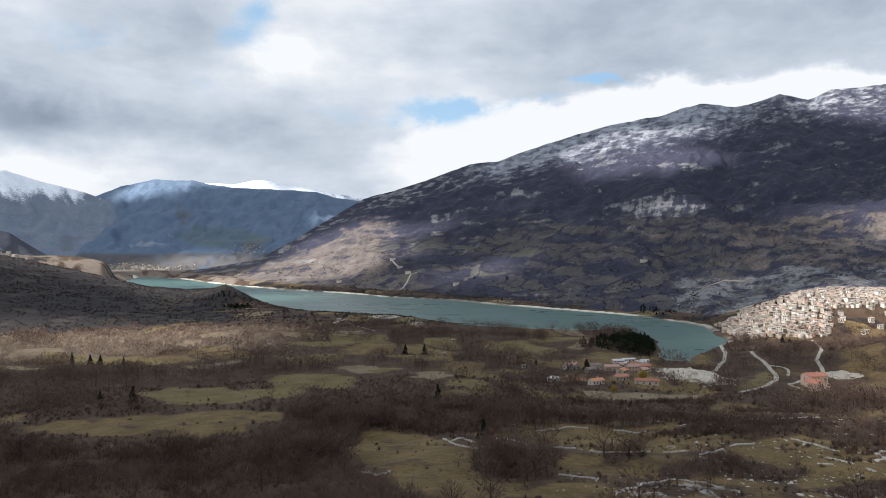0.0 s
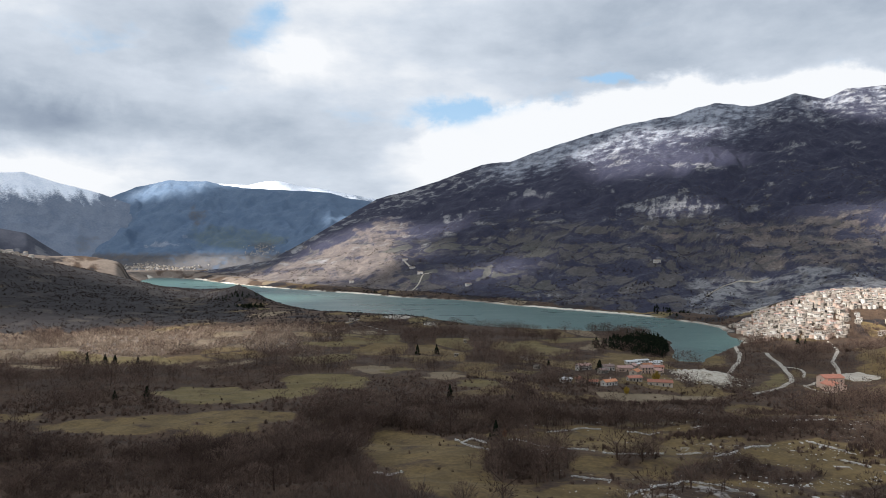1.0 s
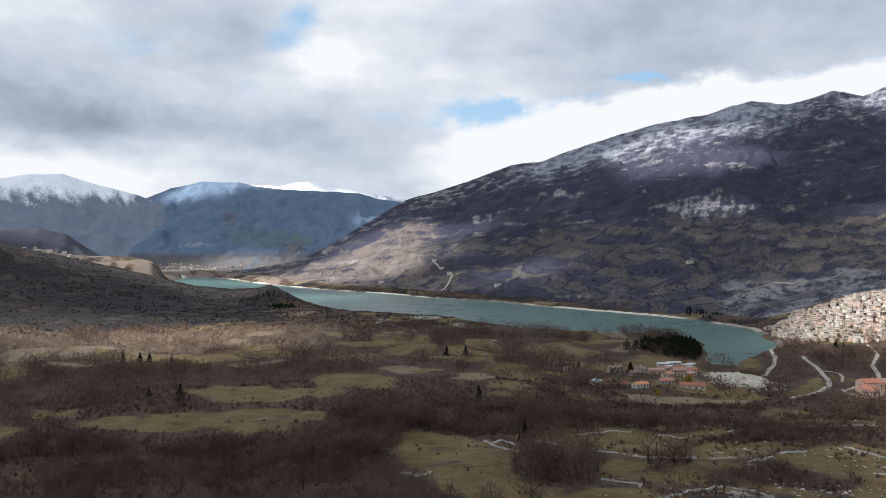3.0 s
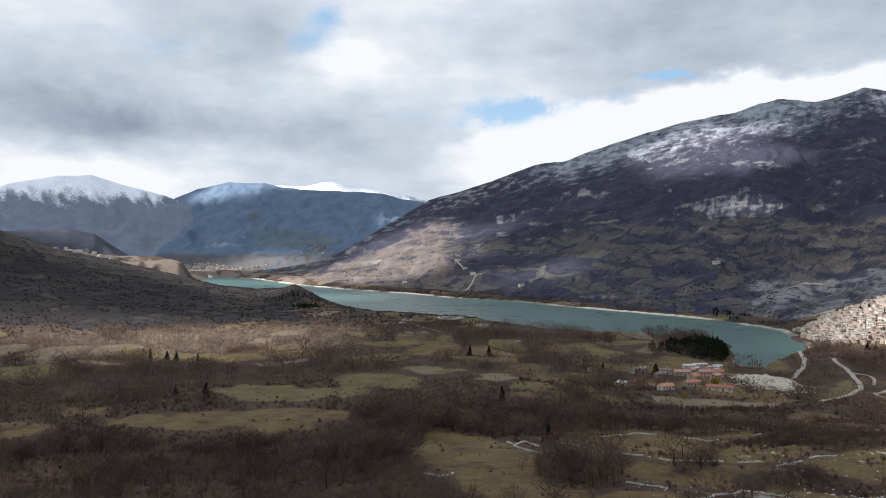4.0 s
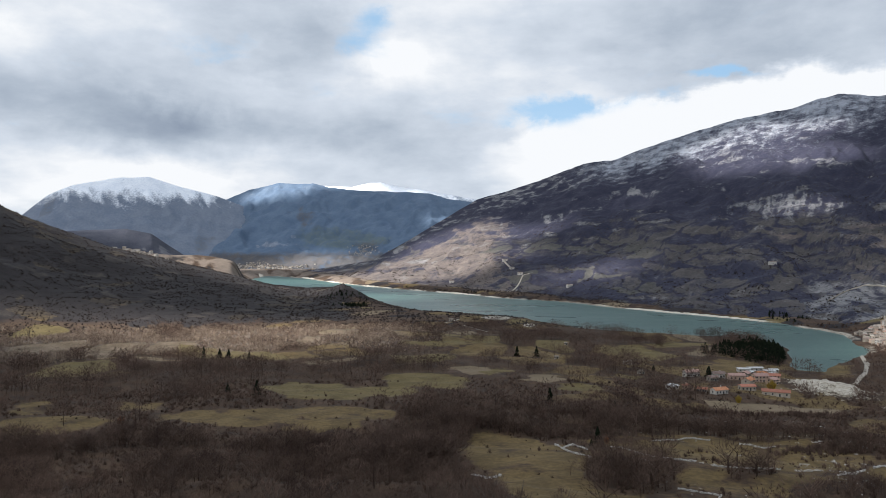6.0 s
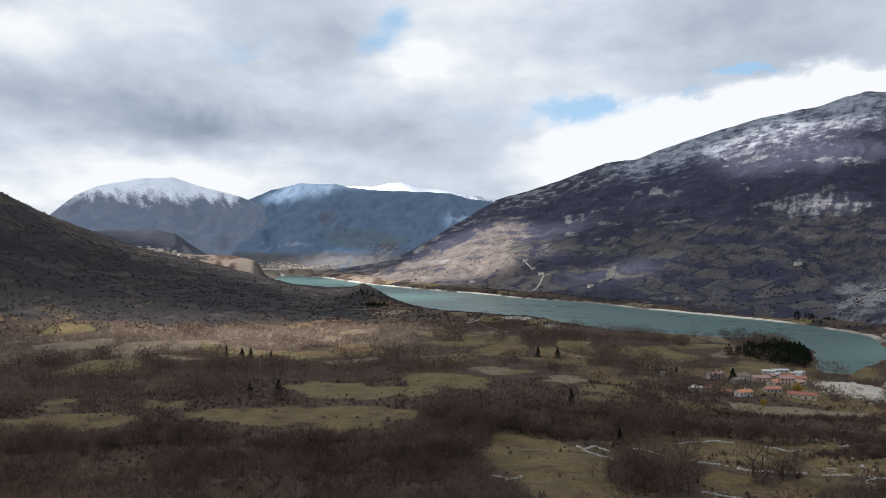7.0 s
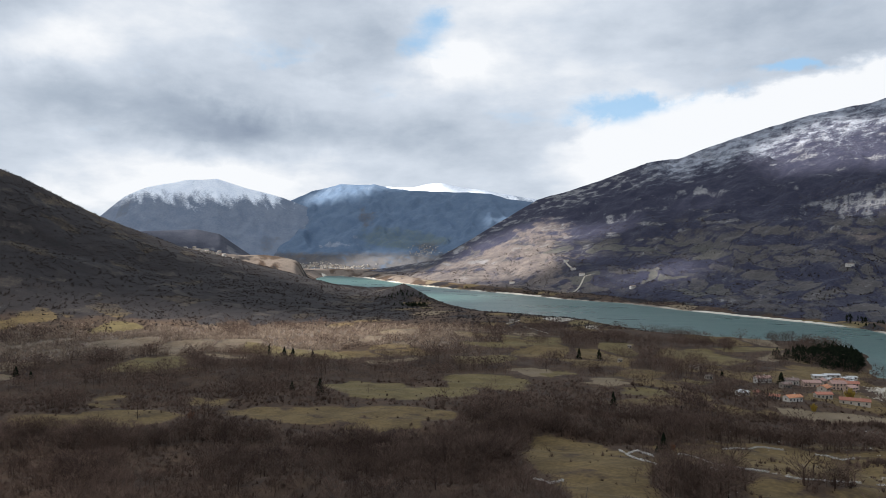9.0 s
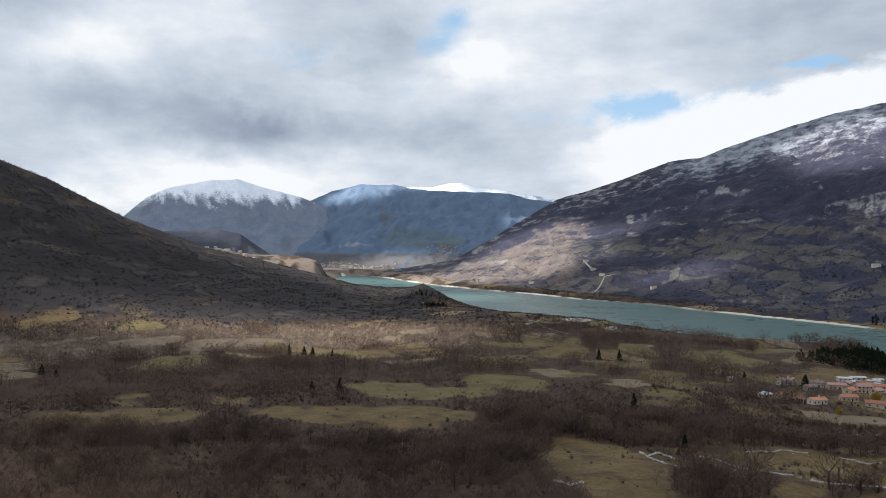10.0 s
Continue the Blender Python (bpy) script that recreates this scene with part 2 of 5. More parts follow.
def ridged(x, y, seed=0, octaves=4):
    total, size, norm = 0.0, 1.0, 0.0
    for k in range(octaves):
        n = 1 - np.abs(2 * value_noise(x * 2 ** k + 3.1 * k, y * 2 ** k + 5.3 * k, seed + k) - 1) * 1.6
        total, norm, size = total + size * n, norm + size, size * 0.5
    return total / norm


def smooth(a, b, v):
    s = np.clip((v - a) / (b - a), 0, 1)
    return s * s * (3 - 2 * s)


def fields(x, y, cell, seed):
    """Irregular fields: the distance to the nearest border (in cells) and a random number for each field."""
    gx, gy = x / cell, y / cell
    ix, iy = np.floor(gx), np.floor(gy)
    first, second, mark = np.full(gx.shape, 9.0), np.full(gx.shape, 9.0), np.zeros(gx.shape)
    for dx in (-1, 0, 1):
        for dy in (-1, 0, 1):
            cx, cy = ix + dx, iy + dy
            d = np.hypot(cx + hashed(cx, cy, seed) - gx, cy + hashed(cx, cy, seed + 1) - gy)
            nearer = d < first
            second = np.where(nearer, first, np.minimum(second, d))
            mark = np.where(nearer, hashed(cx, cy, seed + 2), mark)
            first = np.where(nearer, d, first)
    return second - first, mark


# the lake's outline, in order round the water
LAKE = np.array([
    (-620, 2010), (-535, 1900), (-440, 1700), (-330, 1500), (-255, 1420), (-150, 1390), (-60, 1330), (0, 1215),
    (60, 1150), (150, 1115), (245, 1105), (296, 1060), (303, 985), (286, 915), (262, 850), (252, 800), (284, 790),
    (318, 845), (360, 905), (408, 990), (420, 1060), (443, 1180), (394, 1319), (354, 1376), (260, 1478),
    (151, 1596), (23, 1774), (-127, 1856), (-307, 2047), (-470, 2187), (-668, 2383), (-880, 2640), (-1093, 2956),
    (-1330, 3180), (-1400, 3180), (-1290, 2800), (-1130, 2420), (-1030, 2200), (-880, 2080), (-740, 2060)])


def lake_distance(x, y):
    """Metres to the lake's shore, negative on the water."""
    x, y = np.asarray(x, float), np.asarray(y, float)
    best, inside = np.full(x.shape, 1e9), np.zeros(x.shape, bool)
    for (ax, ay), (bx, by) in zip(LAKE, np.roll(LAKE, -1, axis=0)):
        s = np.clip(((x - ax) * (bx - ax) + (y - ay) * (by - ay)) / ((bx - ax) ** 2 + (by - ay) ** 2), 0, 1)
        best = np.minimum(best, np.hypot(x - ax - s * (bx - ax), y - ay - s * (by - ay)))
        cross = (ay > y) != (by > y)
        inside ^= cross & (x < ax + (y - ay) * (bx - ax) / (by - ay + 1e-9))
    return np.where(inside, -best, best) + 7 * fbm(x / 60, y / 60, 71, 3)


def ground_height(x, y):
    x, y = np.asarray(x, float), np.asarray(y, float)
    r, az = np.hypot(x, y), np.degrees(np.arctan2(x, y))
    z = np.interp(r, [0, 150, 260, 400, 600, 800, 1100, 1500, 2500, 3300, 5000], [62, 52, 36, 21, 14, 9, 7, 6, 14, 22, 40])
    z = z + 3.2 * fbm(x / 110, y / 75, 5, 3) * smooth(120, 260, r) * (1 - 0.6 * smooth(900, 1200, r))
    z = z + 1.0 * fbm(x / 22, y / 22, 9, 3) * (1 - smooth(900, 1400, r))
    # the long hill that comes down from the left to the wooded knoll by the lake
    crest = np.interp(az, [-70, -58, -48.3, -45.5, -42.7, -40.4, -37.3, -34.6, -28.1, -22.8, -20.2, -18.6, -17.4, -15.8, -14.4, -13.2],
                      [500, 430, 342, 305, 252, 210, 166, 131, 76, 25, 13, 27, 43, 23, 10, 4])
    crest_r = np.interp(az, [-48, -30, -22, -18, -14], [2000, 2000, 1950, 1750, 1650])
    foot_r = np.interp(az, [-48, -30, -22, -17], [1080, 1120, 1300, 1560])
    s = (r - foot_r) / (crest_r - foot_r)
    up = np.clip(s, 0, 1) ** 1.25
    down = 1 - smooth(0, 1, (r - crest_r) / 480)
    west = smooth(-12.5, -14.5, az) * smooth(-175, -120, az)
    hill = np.where(s < 1, up, down) * west
    z = z + np.maximum(crest - 8, 0) * hill * (1 + 0.10 * fbm(x / 160, y / 160, 21, 4) * np.clip(4 * s * (1 - s), 0, 1))
    # low brown rise beyond it, with a little town on its back
    z = z + 82 * np.exp(-((az + 28) / 4.2) ** 2 - ((r - 2780) / 230) ** 2)
    z = z + 108 * np.exp(-((az + 35) / 4.2) ** 2 - ((r - 2800) / 230) ** 2)
    # the village hill and the grassy bank before it
    u = x / np.maximum(y, 1)
    z = z + np.where(y > 0, 53 * smooth(0.365, 0.56, u) * smooth(925, 1150, y), 0)
    z = z + 31 * np.exp(-((x - 485) / 70) ** 2 - ((y - 690) / 85) ** 2)
    z = z - 5 * np.exp(-((x - 255) / 45) ** 2 - ((y - 735) / 60) ** 2)
    # the slope of the right hand foreground
    z = z + 10 * smooth(120, 330, x) * (1 - smooth(420, 620, y)) * smooth(0, 150, y)
    lake = lake_distance(x, y)
    shore = smooth(0, 60, lake)
    land = 1.2 + (z - 1.2) * (0.12 + 0.88 * shore) 
    return np.where(lake > 0, np.maximum(land, 0.15 + 0.05 * np.minimum(lake, 30)), np.maximum(-14, 0.22 * lake) - 0.1)


# ---- the land ----
def sheet(name, verts, faces, material, attributes=(), smooth_faces=True, more=(), which=None):
    """A mesh object from arrays, with named numbers on its points."""
    me = bpy.data.meshes.new(name)
    verts, faces = np.asarray(verts, np.float32), np.asarray(faces, np.int32)
    me.vertices.add(len(verts))
    me.vertices.foreach_set("co", verts.ravel())
    size = faces.shape[1]
    me.loops.add(faces.size)
    me.loops.foreach_set("vertex_index", faces.ravel())
    me.polygons.add(len(faces))
    me.polygons.foreach_set("loop_start", np.arange(0, faces.size, size, dtype=np.int32))
    if smooth_faces:
        me.polygons.foreach_set("use_smooth", np.ones(len(faces), bool))
    me.update(calc_edges=True)
    for key, values in dict(attributes).items():
        me.attributes.new(key, "FLOAT", "POINT").data.foreach_set("value", np.asarray(values, np.float32).ravel())
    me.materials.append(material)
    for extra in more:
        me.materials.append(extra)
    if which is not None:
        me.polygons.foreach_set("material_index", np.asarray(which, np.int32))
    return new(name, me)


def quads(rows, columns, closed=False):
    i, j = np.meshgrid(np.arange(rows - 1), np.arange(columns if closed else columns - 1), indexing="ij")
    a, b = i * columns + j, i * columns + (j + 1) % columns
    return np.stack([a, b, b + columns, a + columns], -1).reshape(-1, 4)


AREAS = {"meadow": [], "green": [], "straw": [], "thicket": [], "outcrop": []}


def area(kind, *corners):
    """A field or thicket of the valley floor by its corners on the plan."""
    AREAS[kind].append(np.array(corners, float))


area("meadow", (-276, 448), (-243, 450), (-216, 454), (-187, 475), (-161, 478), (-120, 486), (-106, 470), (-110, 444), (-122, 412), (-149, 404), (-176, 406), (-219, 411), (-264, 430))
area("meadow", (-55, 427), (-45, 443), (-30, 435), (-8, 413), (24, 348), (16, 303), (3, 269), (-9, 262), (-23, 296), (-39, 336), (-52, 370))
area("meadow", (45, 407), (76, 430), (104, 432), (150, 422), (166, 403), (141, 364), (91, 353), (61, 348), (46, 385))
area("meadow", (54, 338), (110, 349), (145, 353), (105, 326), (71, 306), (55, 312), (50, 328))
area("meadow", (167, 382), (197, 394), (227, 389), (224, 361), (206, 327), (181, 320), (167, 334), (149, 348), (142, 358))
area("meadow", (21, 273), (42, 291), (61, 292), (72, 288), (61, 271), (21, 264))
area("meadow", (162, 313), (183, 314), (168, 288), (141, 282))
area("meadow", (195, 504), (227, 484), (233, 465), (201, 451), (181, 478))
area("meadow", (-393, 384), (-360, 397), (-345, 421), (-319, 435), (-283, 408), (-279, 386), (-310, 379), (-347, 364), (-370, 362))
area("meadow", (-377, 426), (-410, 483), (-387, 488), (-369, 470), (-354, 433))
area("meadow", (-338, 487), (-296, 485), (-274, 457), (-319, 468))
area("green", (-259, 565), (-241, 559), (-234, 595), (-185, 591), (-172, 573), (-145, 588), (-128, 595), (-115, 580), (-115, 537), (-148, 514), (-172, 509), (-201, 509), (-233, 526))
area("green", (-152, 622), (-147, 659), (-120, 657), (-85, 639), (-77, 625), (-82, 577), (-117, 588), (-139, 591))
area("green", (-483, 828), (-451, 827), (-406, 799), (-361, 814), (-310, 770), (-281, 713), (-330, 732), (-367, 712), (-437, 750))
area("green", (-204, 900), (-102, 930), (-69, 904), (-130, 866), (-188, 873))
area("green", (49, 910), (102, 922), (142, 846), (114, 795), (58, 833))
area("green", (111, 930), (173, 985), (220, 979), (161, 913), (123, 912))
area("green", (260, 604), (294, 662), (323, 689), (314, 659), (263, 580), (243, 573))
area("green", (331, 576), (367, 621), (396, 622), (350, 550))
area("green", (-2, 619), (38, 615), (40, 571), (3, 583))
area("green", (-79, 676), (-48, 702), (-35, 674), (-66, 652))
area("meadow", (-893, 867), (-834, 913), (-807, 901), (-822, 857), (-860, 835))
area("green", (61, 703), (82, 686), (73, 658), (52, 662))
area("straw", (-394, 1055), (-353, 1023), (-310, 997), (-340, 962))
area("straw", (-33, 633), (-19, 671), (3, 671), (10, 632), (-12, 619))
area("straw", (-105, 700), (-83, 705), (-59, 695), (-50, 659), (-88, 660))
area("straw", (153, 859), (178, 918), (213, 949), (209, 893), (167, 835))
area("straw", (-264, 710), (-220, 742), (-212, 729), (-252, 697))
area("straw", (-467, 731), (-401, 705), (-390, 686), (-451, 706))
area("straw", (118, 566), (161, 571), (205, 551), (188, 517), (144, 528), (119, 547))
area("meadow", (494, 860), (560, 900), (399, 627), (374, 651))
area("outcrop", (62, 268), (81, 289), (100, 311), (118, 309), (128, 284), (100, 266))
area("outcrop", (50, 305), (56, 311), (68, 300), (64, 294))
area("thicket", (13, 301), (21, 344), (40, 362), (54, 342), (48, 309), (28, 294))
area("thicket", (102, 325), (141, 342), (165, 329), (157, 316), (124, 315), (102, 315))
area("thicket", (145, 429), (189, 451), (232, 422), (263, 413), (235, 368), (207, 388), (171, 384), (163, 404))
area("thicket", (179, 307), (197, 308), (182, 286), (167, 286))
area("thicket", (83, 343), (97, 365), (97, 345), (85, 332))


def within(x, y, kind, soft=9.0):
    """How far a point lies inside one of the areas of a kind: 0.5 on its uneven edge, 1 well inside, 0 outside."""
    x, y = np.asarray(x, float), np.asarray(y, float)
    best = np.zeros(x.shape)
    wx, wy = x + 7 * fbm(x / 24, y / 24, 31, 3), y + 7 * fbm(x / 24, y / 24, 32, 3)
    for corners in AREAS[kind]:
        low, high = corners.min(0) - 20, corners.max(0) + 20
        near = (wx > low[0]) & (wx < high[0]) & (wy > low[1]) & (wy < high[1])
        px, py = wx[near], wy[near]
        d, inner = np.full(px.shape, 1e9), np.zeros(px.shape, bool)
        for (ax, ay), (bx, by) in zip(corners, np.roll(corners, -1, axis=0)):
            k = np.clip(((px - ax) * (bx - ax) + (py - ay) * (by - ay)) / ((bx - ax) ** 2 + (by - ay) ** 2), 0, 1)
            d = np.minimum(d, np.hypot(px - ax - k * (bx - ax), py - ay - k * (by - ay)))
            cross = (ay > py) != (by > py)
            inner ^= cross & (px < ax + (py - ay) * (bx - ax) / (by - ay + 1e-9))
        best[near] = np.maximum(best[near], np.clip(0.5 + np.where(inner, d, -d) / soft, 0, 1))
    return best


def far_plain(x, y):
    """The dry pinkish land round the lake's far end."""
    r, az = np.hypot(x, y), np.degrees(np.arctan2(x, y))
    turn = 11 * smooth(2500, 2700, r)
    return smooth(2250, 2450, r) * smooth(-18 + turn, -22 + turn, az)


def sunlit_belt(x, y):
    """The belt of young scrub across the valley, paled to paint the sunlight on it."""
    r, az = np.hypot(x, y), np.degrees(np.arctan2(x, y))
    return smooth(840, 900, r + 40 * fbm(x / 90, y / 90, 38, 3)) * smooth(1180, 1120, r) * smooth(-8, -14, az)


def cover(x, y):
    """What grows where: meadow, green pasture, straw, bare rock, shore sand and hedges, each 0 to 1."""
    r, az = np.hypot(x, y), np.degrees(np.arctan2(x, y))
    meadow, green, straw = within(x, y, "meadow"), within(x, y, "green"), within(x, y, "straw")
    worn = np.clip(0.80 + 0.45 * fbm(x / 16, y / 9, 39, 3), 0.25, 1)
    meadow, green = meadow * worn, green * np.maximum(worn, 0.6)
    border, mark = fields(x + 25 * fbm(x / 120, y / 120, 41, 2), (y + 25 * fbm(x / 120, y / 120, 42, 2)) * 0.72, 62, 11)
    plain = smooth(680, 800, r)
    open_field = smooth(0.06, 0.16, border) * plain
    green = np.maximum(green, open_field * (mark > 0.93))
    straw = np.maximum(straw, open_field * (mark < 0.06) * (x < 250))
    meadow = np.maximum(meadow, open_field * ((mark > 0.74) & (mark <= 0.93)))
    lake = lake_distance(x, y)
    middle = np.interp(x / np.maximum(y, 1), [-0.5, -0.3, -0.2, 0.0, 0.15, 0.27, 0.35, 0.40, 0.44], [3300, 2300, 2000, 1480, 1290, 1200, 1010, 930, 880])
    sand = smooth(13, 5, lake) * smooth(-30, -10, lake) * smooth(middle - 40, middle + 40, y) * (0.45 + 0.55 * smooth(-0.3, 0.2, fbm(x / 80, y / 80, 54, 2))) * (1 - 0.5 * smooth(330, 390, x))
    rock = 0.6 * smooth(0.75, 1.0, fbm(x / 7, y / 4.5, 51, 3) + 0.35 * fbm(x / 50, y / 30, 55, 2)) * smooth(40, 150, x) * smooth(520, 430, y)
    rock = np.maximum(rock, 0.32 * smooth(0.5, 0.9, fbm(x / 30, y / 20, 52, 4)) * smooth(-34, -40, az) * smooth(1000, 1150, r) * (r < 2000))
    rock = np.maximum(rock, 0.5 * within(x, y, "outcrop") * smooth(-0.35, 0.35, fbm(x / 6, y / 4, 62, 3)))
    hill = smooth(-14, -19, az) * smooth(1150, 1260, r)
    brown_rise = far_plain(x, y)
    straw = straw * (1 - 0.8 * hill)
    green, meadow = green * (1 - 0.85 * hill), meadow * (1 - 0.6 * hill)
    thicket = within(x, y, "thicket")
    meadow = np.maximum(meadow, 0.7 * smooth(-0.1, 0.35, fbm(x / 34, y / 46, 73, 3)) * smooth(-60, 20, x) * smooth(500, 560, y) * smooth(960, 900, r) * (x < 330))
    meadow = np.maximum(meadow, 0.62 * smooth(-40, 10, x) * smooth(500, 440, y) * smooth(-0.75, -0.25, fbm(x / 40, y / 30, 57, 3)) * (0.55 + 0.45 * smooth(-0.35, 0.35, fbm(x / 17, y / 9, 66, 3))))
    green = np.maximum(green, 0.3 * smooth(0.15, 0.6, fbm(x / 32, y / 20, 69, 3)) * smooth(30, 90, x) * smooth(500, 440, y))
    meadow, green = meadow * (1 - thicket), green * (1 - thicket)
    hedge = smooth(0.16, 0.05, border) * plain * (1 - hill)
    strips, shade = fields(0.8 * x + 16 * fbm(x / 70, y / 70, 58, 3), 0.55 * y + 14 * fbm(x / 70, y / 70, 59, 3), 30, 19)
    fallow = hill * np.clip(1.2 * shade - 0.6, 0, 0.45) * smooth(0.04, 0.14, strips) * smooth(2100, 1900, r)
    hedge = np.maximum(hedge, 0.9 * hill * smooth(0.17, 0.09, strips))
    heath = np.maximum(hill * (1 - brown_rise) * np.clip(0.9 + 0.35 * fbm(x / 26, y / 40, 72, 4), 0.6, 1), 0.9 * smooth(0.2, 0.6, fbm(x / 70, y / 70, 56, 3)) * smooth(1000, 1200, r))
    return meadow, green, straw, rock, sand, hedge, fallow, heath


fine = np.radians(np.linspace(-52, 37, 570))
coarse = np.radians(np.linspace(37, 308, 70)[1:-1])
turns = np.concatenate([fine, coarse])
rings = np.concatenate([[0.01, 20, 50, 80], np.geomspace(110, 1300, 260), np.geomspace(1300, 3300, 108)[1:], np.geomspace(3300, 4950, 14)[1:]])
rr, tt = np.meshgrid(rings, turns, indexing="ij")
gx, gy = rr * np.sin(tt), rr * np.cos(tt)
gz = ground_height(gx, gy)
meadow, green, straw, rock, sand, hedge, fallow, heath = cover(gx, gy)
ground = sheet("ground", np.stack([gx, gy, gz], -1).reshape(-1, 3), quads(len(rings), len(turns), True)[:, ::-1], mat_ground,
               # plain also pales the ground of the valley belt, as painted sunlight
               dict(meadow=meadow, green=green, straw=straw, rock=rock, sand=sand, heath=heath, fallow=fallow, plain=np.maximum(far_plain(gx, gy) * np.clip(0.52 + 0.8 * fbm(gx / 45, gy / 60, 53, 4), 0, 1), 0.52 * sunlit_belt(gx, gy))))
tagged(ground, "brown winter valley floor with olive meadows and leafless scrub", "ground", kind="structure")

# the lake, a level surface that meets the land at its shore
lx, ly = np.meshgrid(np.linspace(-1500, 560, 60), np.linspace(700, 3300, 60))
lake = sheet("lake", np.stack([lx, ly, np.zeros(lx.shape)], -1).reshape(-1, 3), quads(60, 60), mat_water)
tagged(lake, "calm teal mountain lake with a pale sandy shore", "lake", kind="structure")


def mountain(name, ridge, foot, material, columns, rows, rough, label, paint, seed=0, behind=0.25, power=1.35):
    """A mountain side from its foot line up to its ridge line, tables of (x / y, y, height), and down again behind."""
    ridge, foot = np.array(ridge), np.array(foot)
    # close columns as far as the ridge is seen, wide ones past that
    bend = min(ridge[-1, 0], 0.70)
    many = columns if bend == ridge[-1, 0] else columns - 40
    u = np.concatenate([np.linspace(ridge[0, 0], bend, many), np.linspace(bend, ridge[-1, 0], columns - many + 1)[1:]])
    s = np.concatenate([np.linspace(0, 1, rows), 1 + behind * np.linspace(0.1, 1, 8)])
    ss, uu = np.meshgrid(s, u, indexing="ij")
    fd, fz = np.interp(uu, foot[:, 0], foot[:, 1]), np.interp(uu, foot[:, 0], foot[:, 2])
    rd, rz = np.interp(uu, ridge[:, 0], ridge[:, 1]), np.interp(uu, ridge[:, 0], ridge[:, 2])
    d = fd + (rd - fd) * ss
    x, y = uu * d, d
    inside = np.clip(ss, 0, 1)
    p = np.where(ss <= 1, inside ** power, 1 - 0.9 * (ss - 1))
    z = fz + (rz - fz) * p
    arch = np.clip(np.sin(np.pi * inside), 0, 1) ** 0.8
    size = (rz - fz) / 800
    ravine = ridged(uu * 3000 / 260 + 0.6 * fbm(x / 300, y / 300, seed + 3, 3), ss * 1.6, seed + 1, 4)
    z = z + rough * size * arch * (60 * (ravine - 0.5) + 26 * fbm(x / 170, y / 170, seed + 5, 4)) + rough * size * 11 * np.sqrt(inside) * (1 - 0.75 * smooth(0.88, 1.0, inside)) * fbm(x / 55, y / 55, seed + 9, 5, 0.55)
    z = z + 3 * size * fbm(uu * 40, 0 * uu, seed + 13, 3) * inside
    ob = sheet(name, np.stack([x, y, z], -1).reshape(-1, 3), quads(len(s), columns), material, paint(x, y, z, uu, ss, ravine))
    return tagged(ob, label, "mountain", kind="structure"), (x, y, z, uu, ss)


def terraces(x, y, z, u):
    """The small walled fields of the mountain's lower slopes, drawn out along the contour: distance to the border and a random number."""
    rise = (z - 130) / y
    wob = fbm(x / 90, y / 90, 102, 3)
    return fields(26 * u + 0.5 * wob + 9 * rise, 95 * rise + 0.7 * wob + 5 * u, 1.0, 17)


def spot(u, rise, at_u, at_rise, wide, tall):
    return np.exp(-((u - at_u) / wide) ** 2 - ((rise - at_rise) / tall) ** 2)


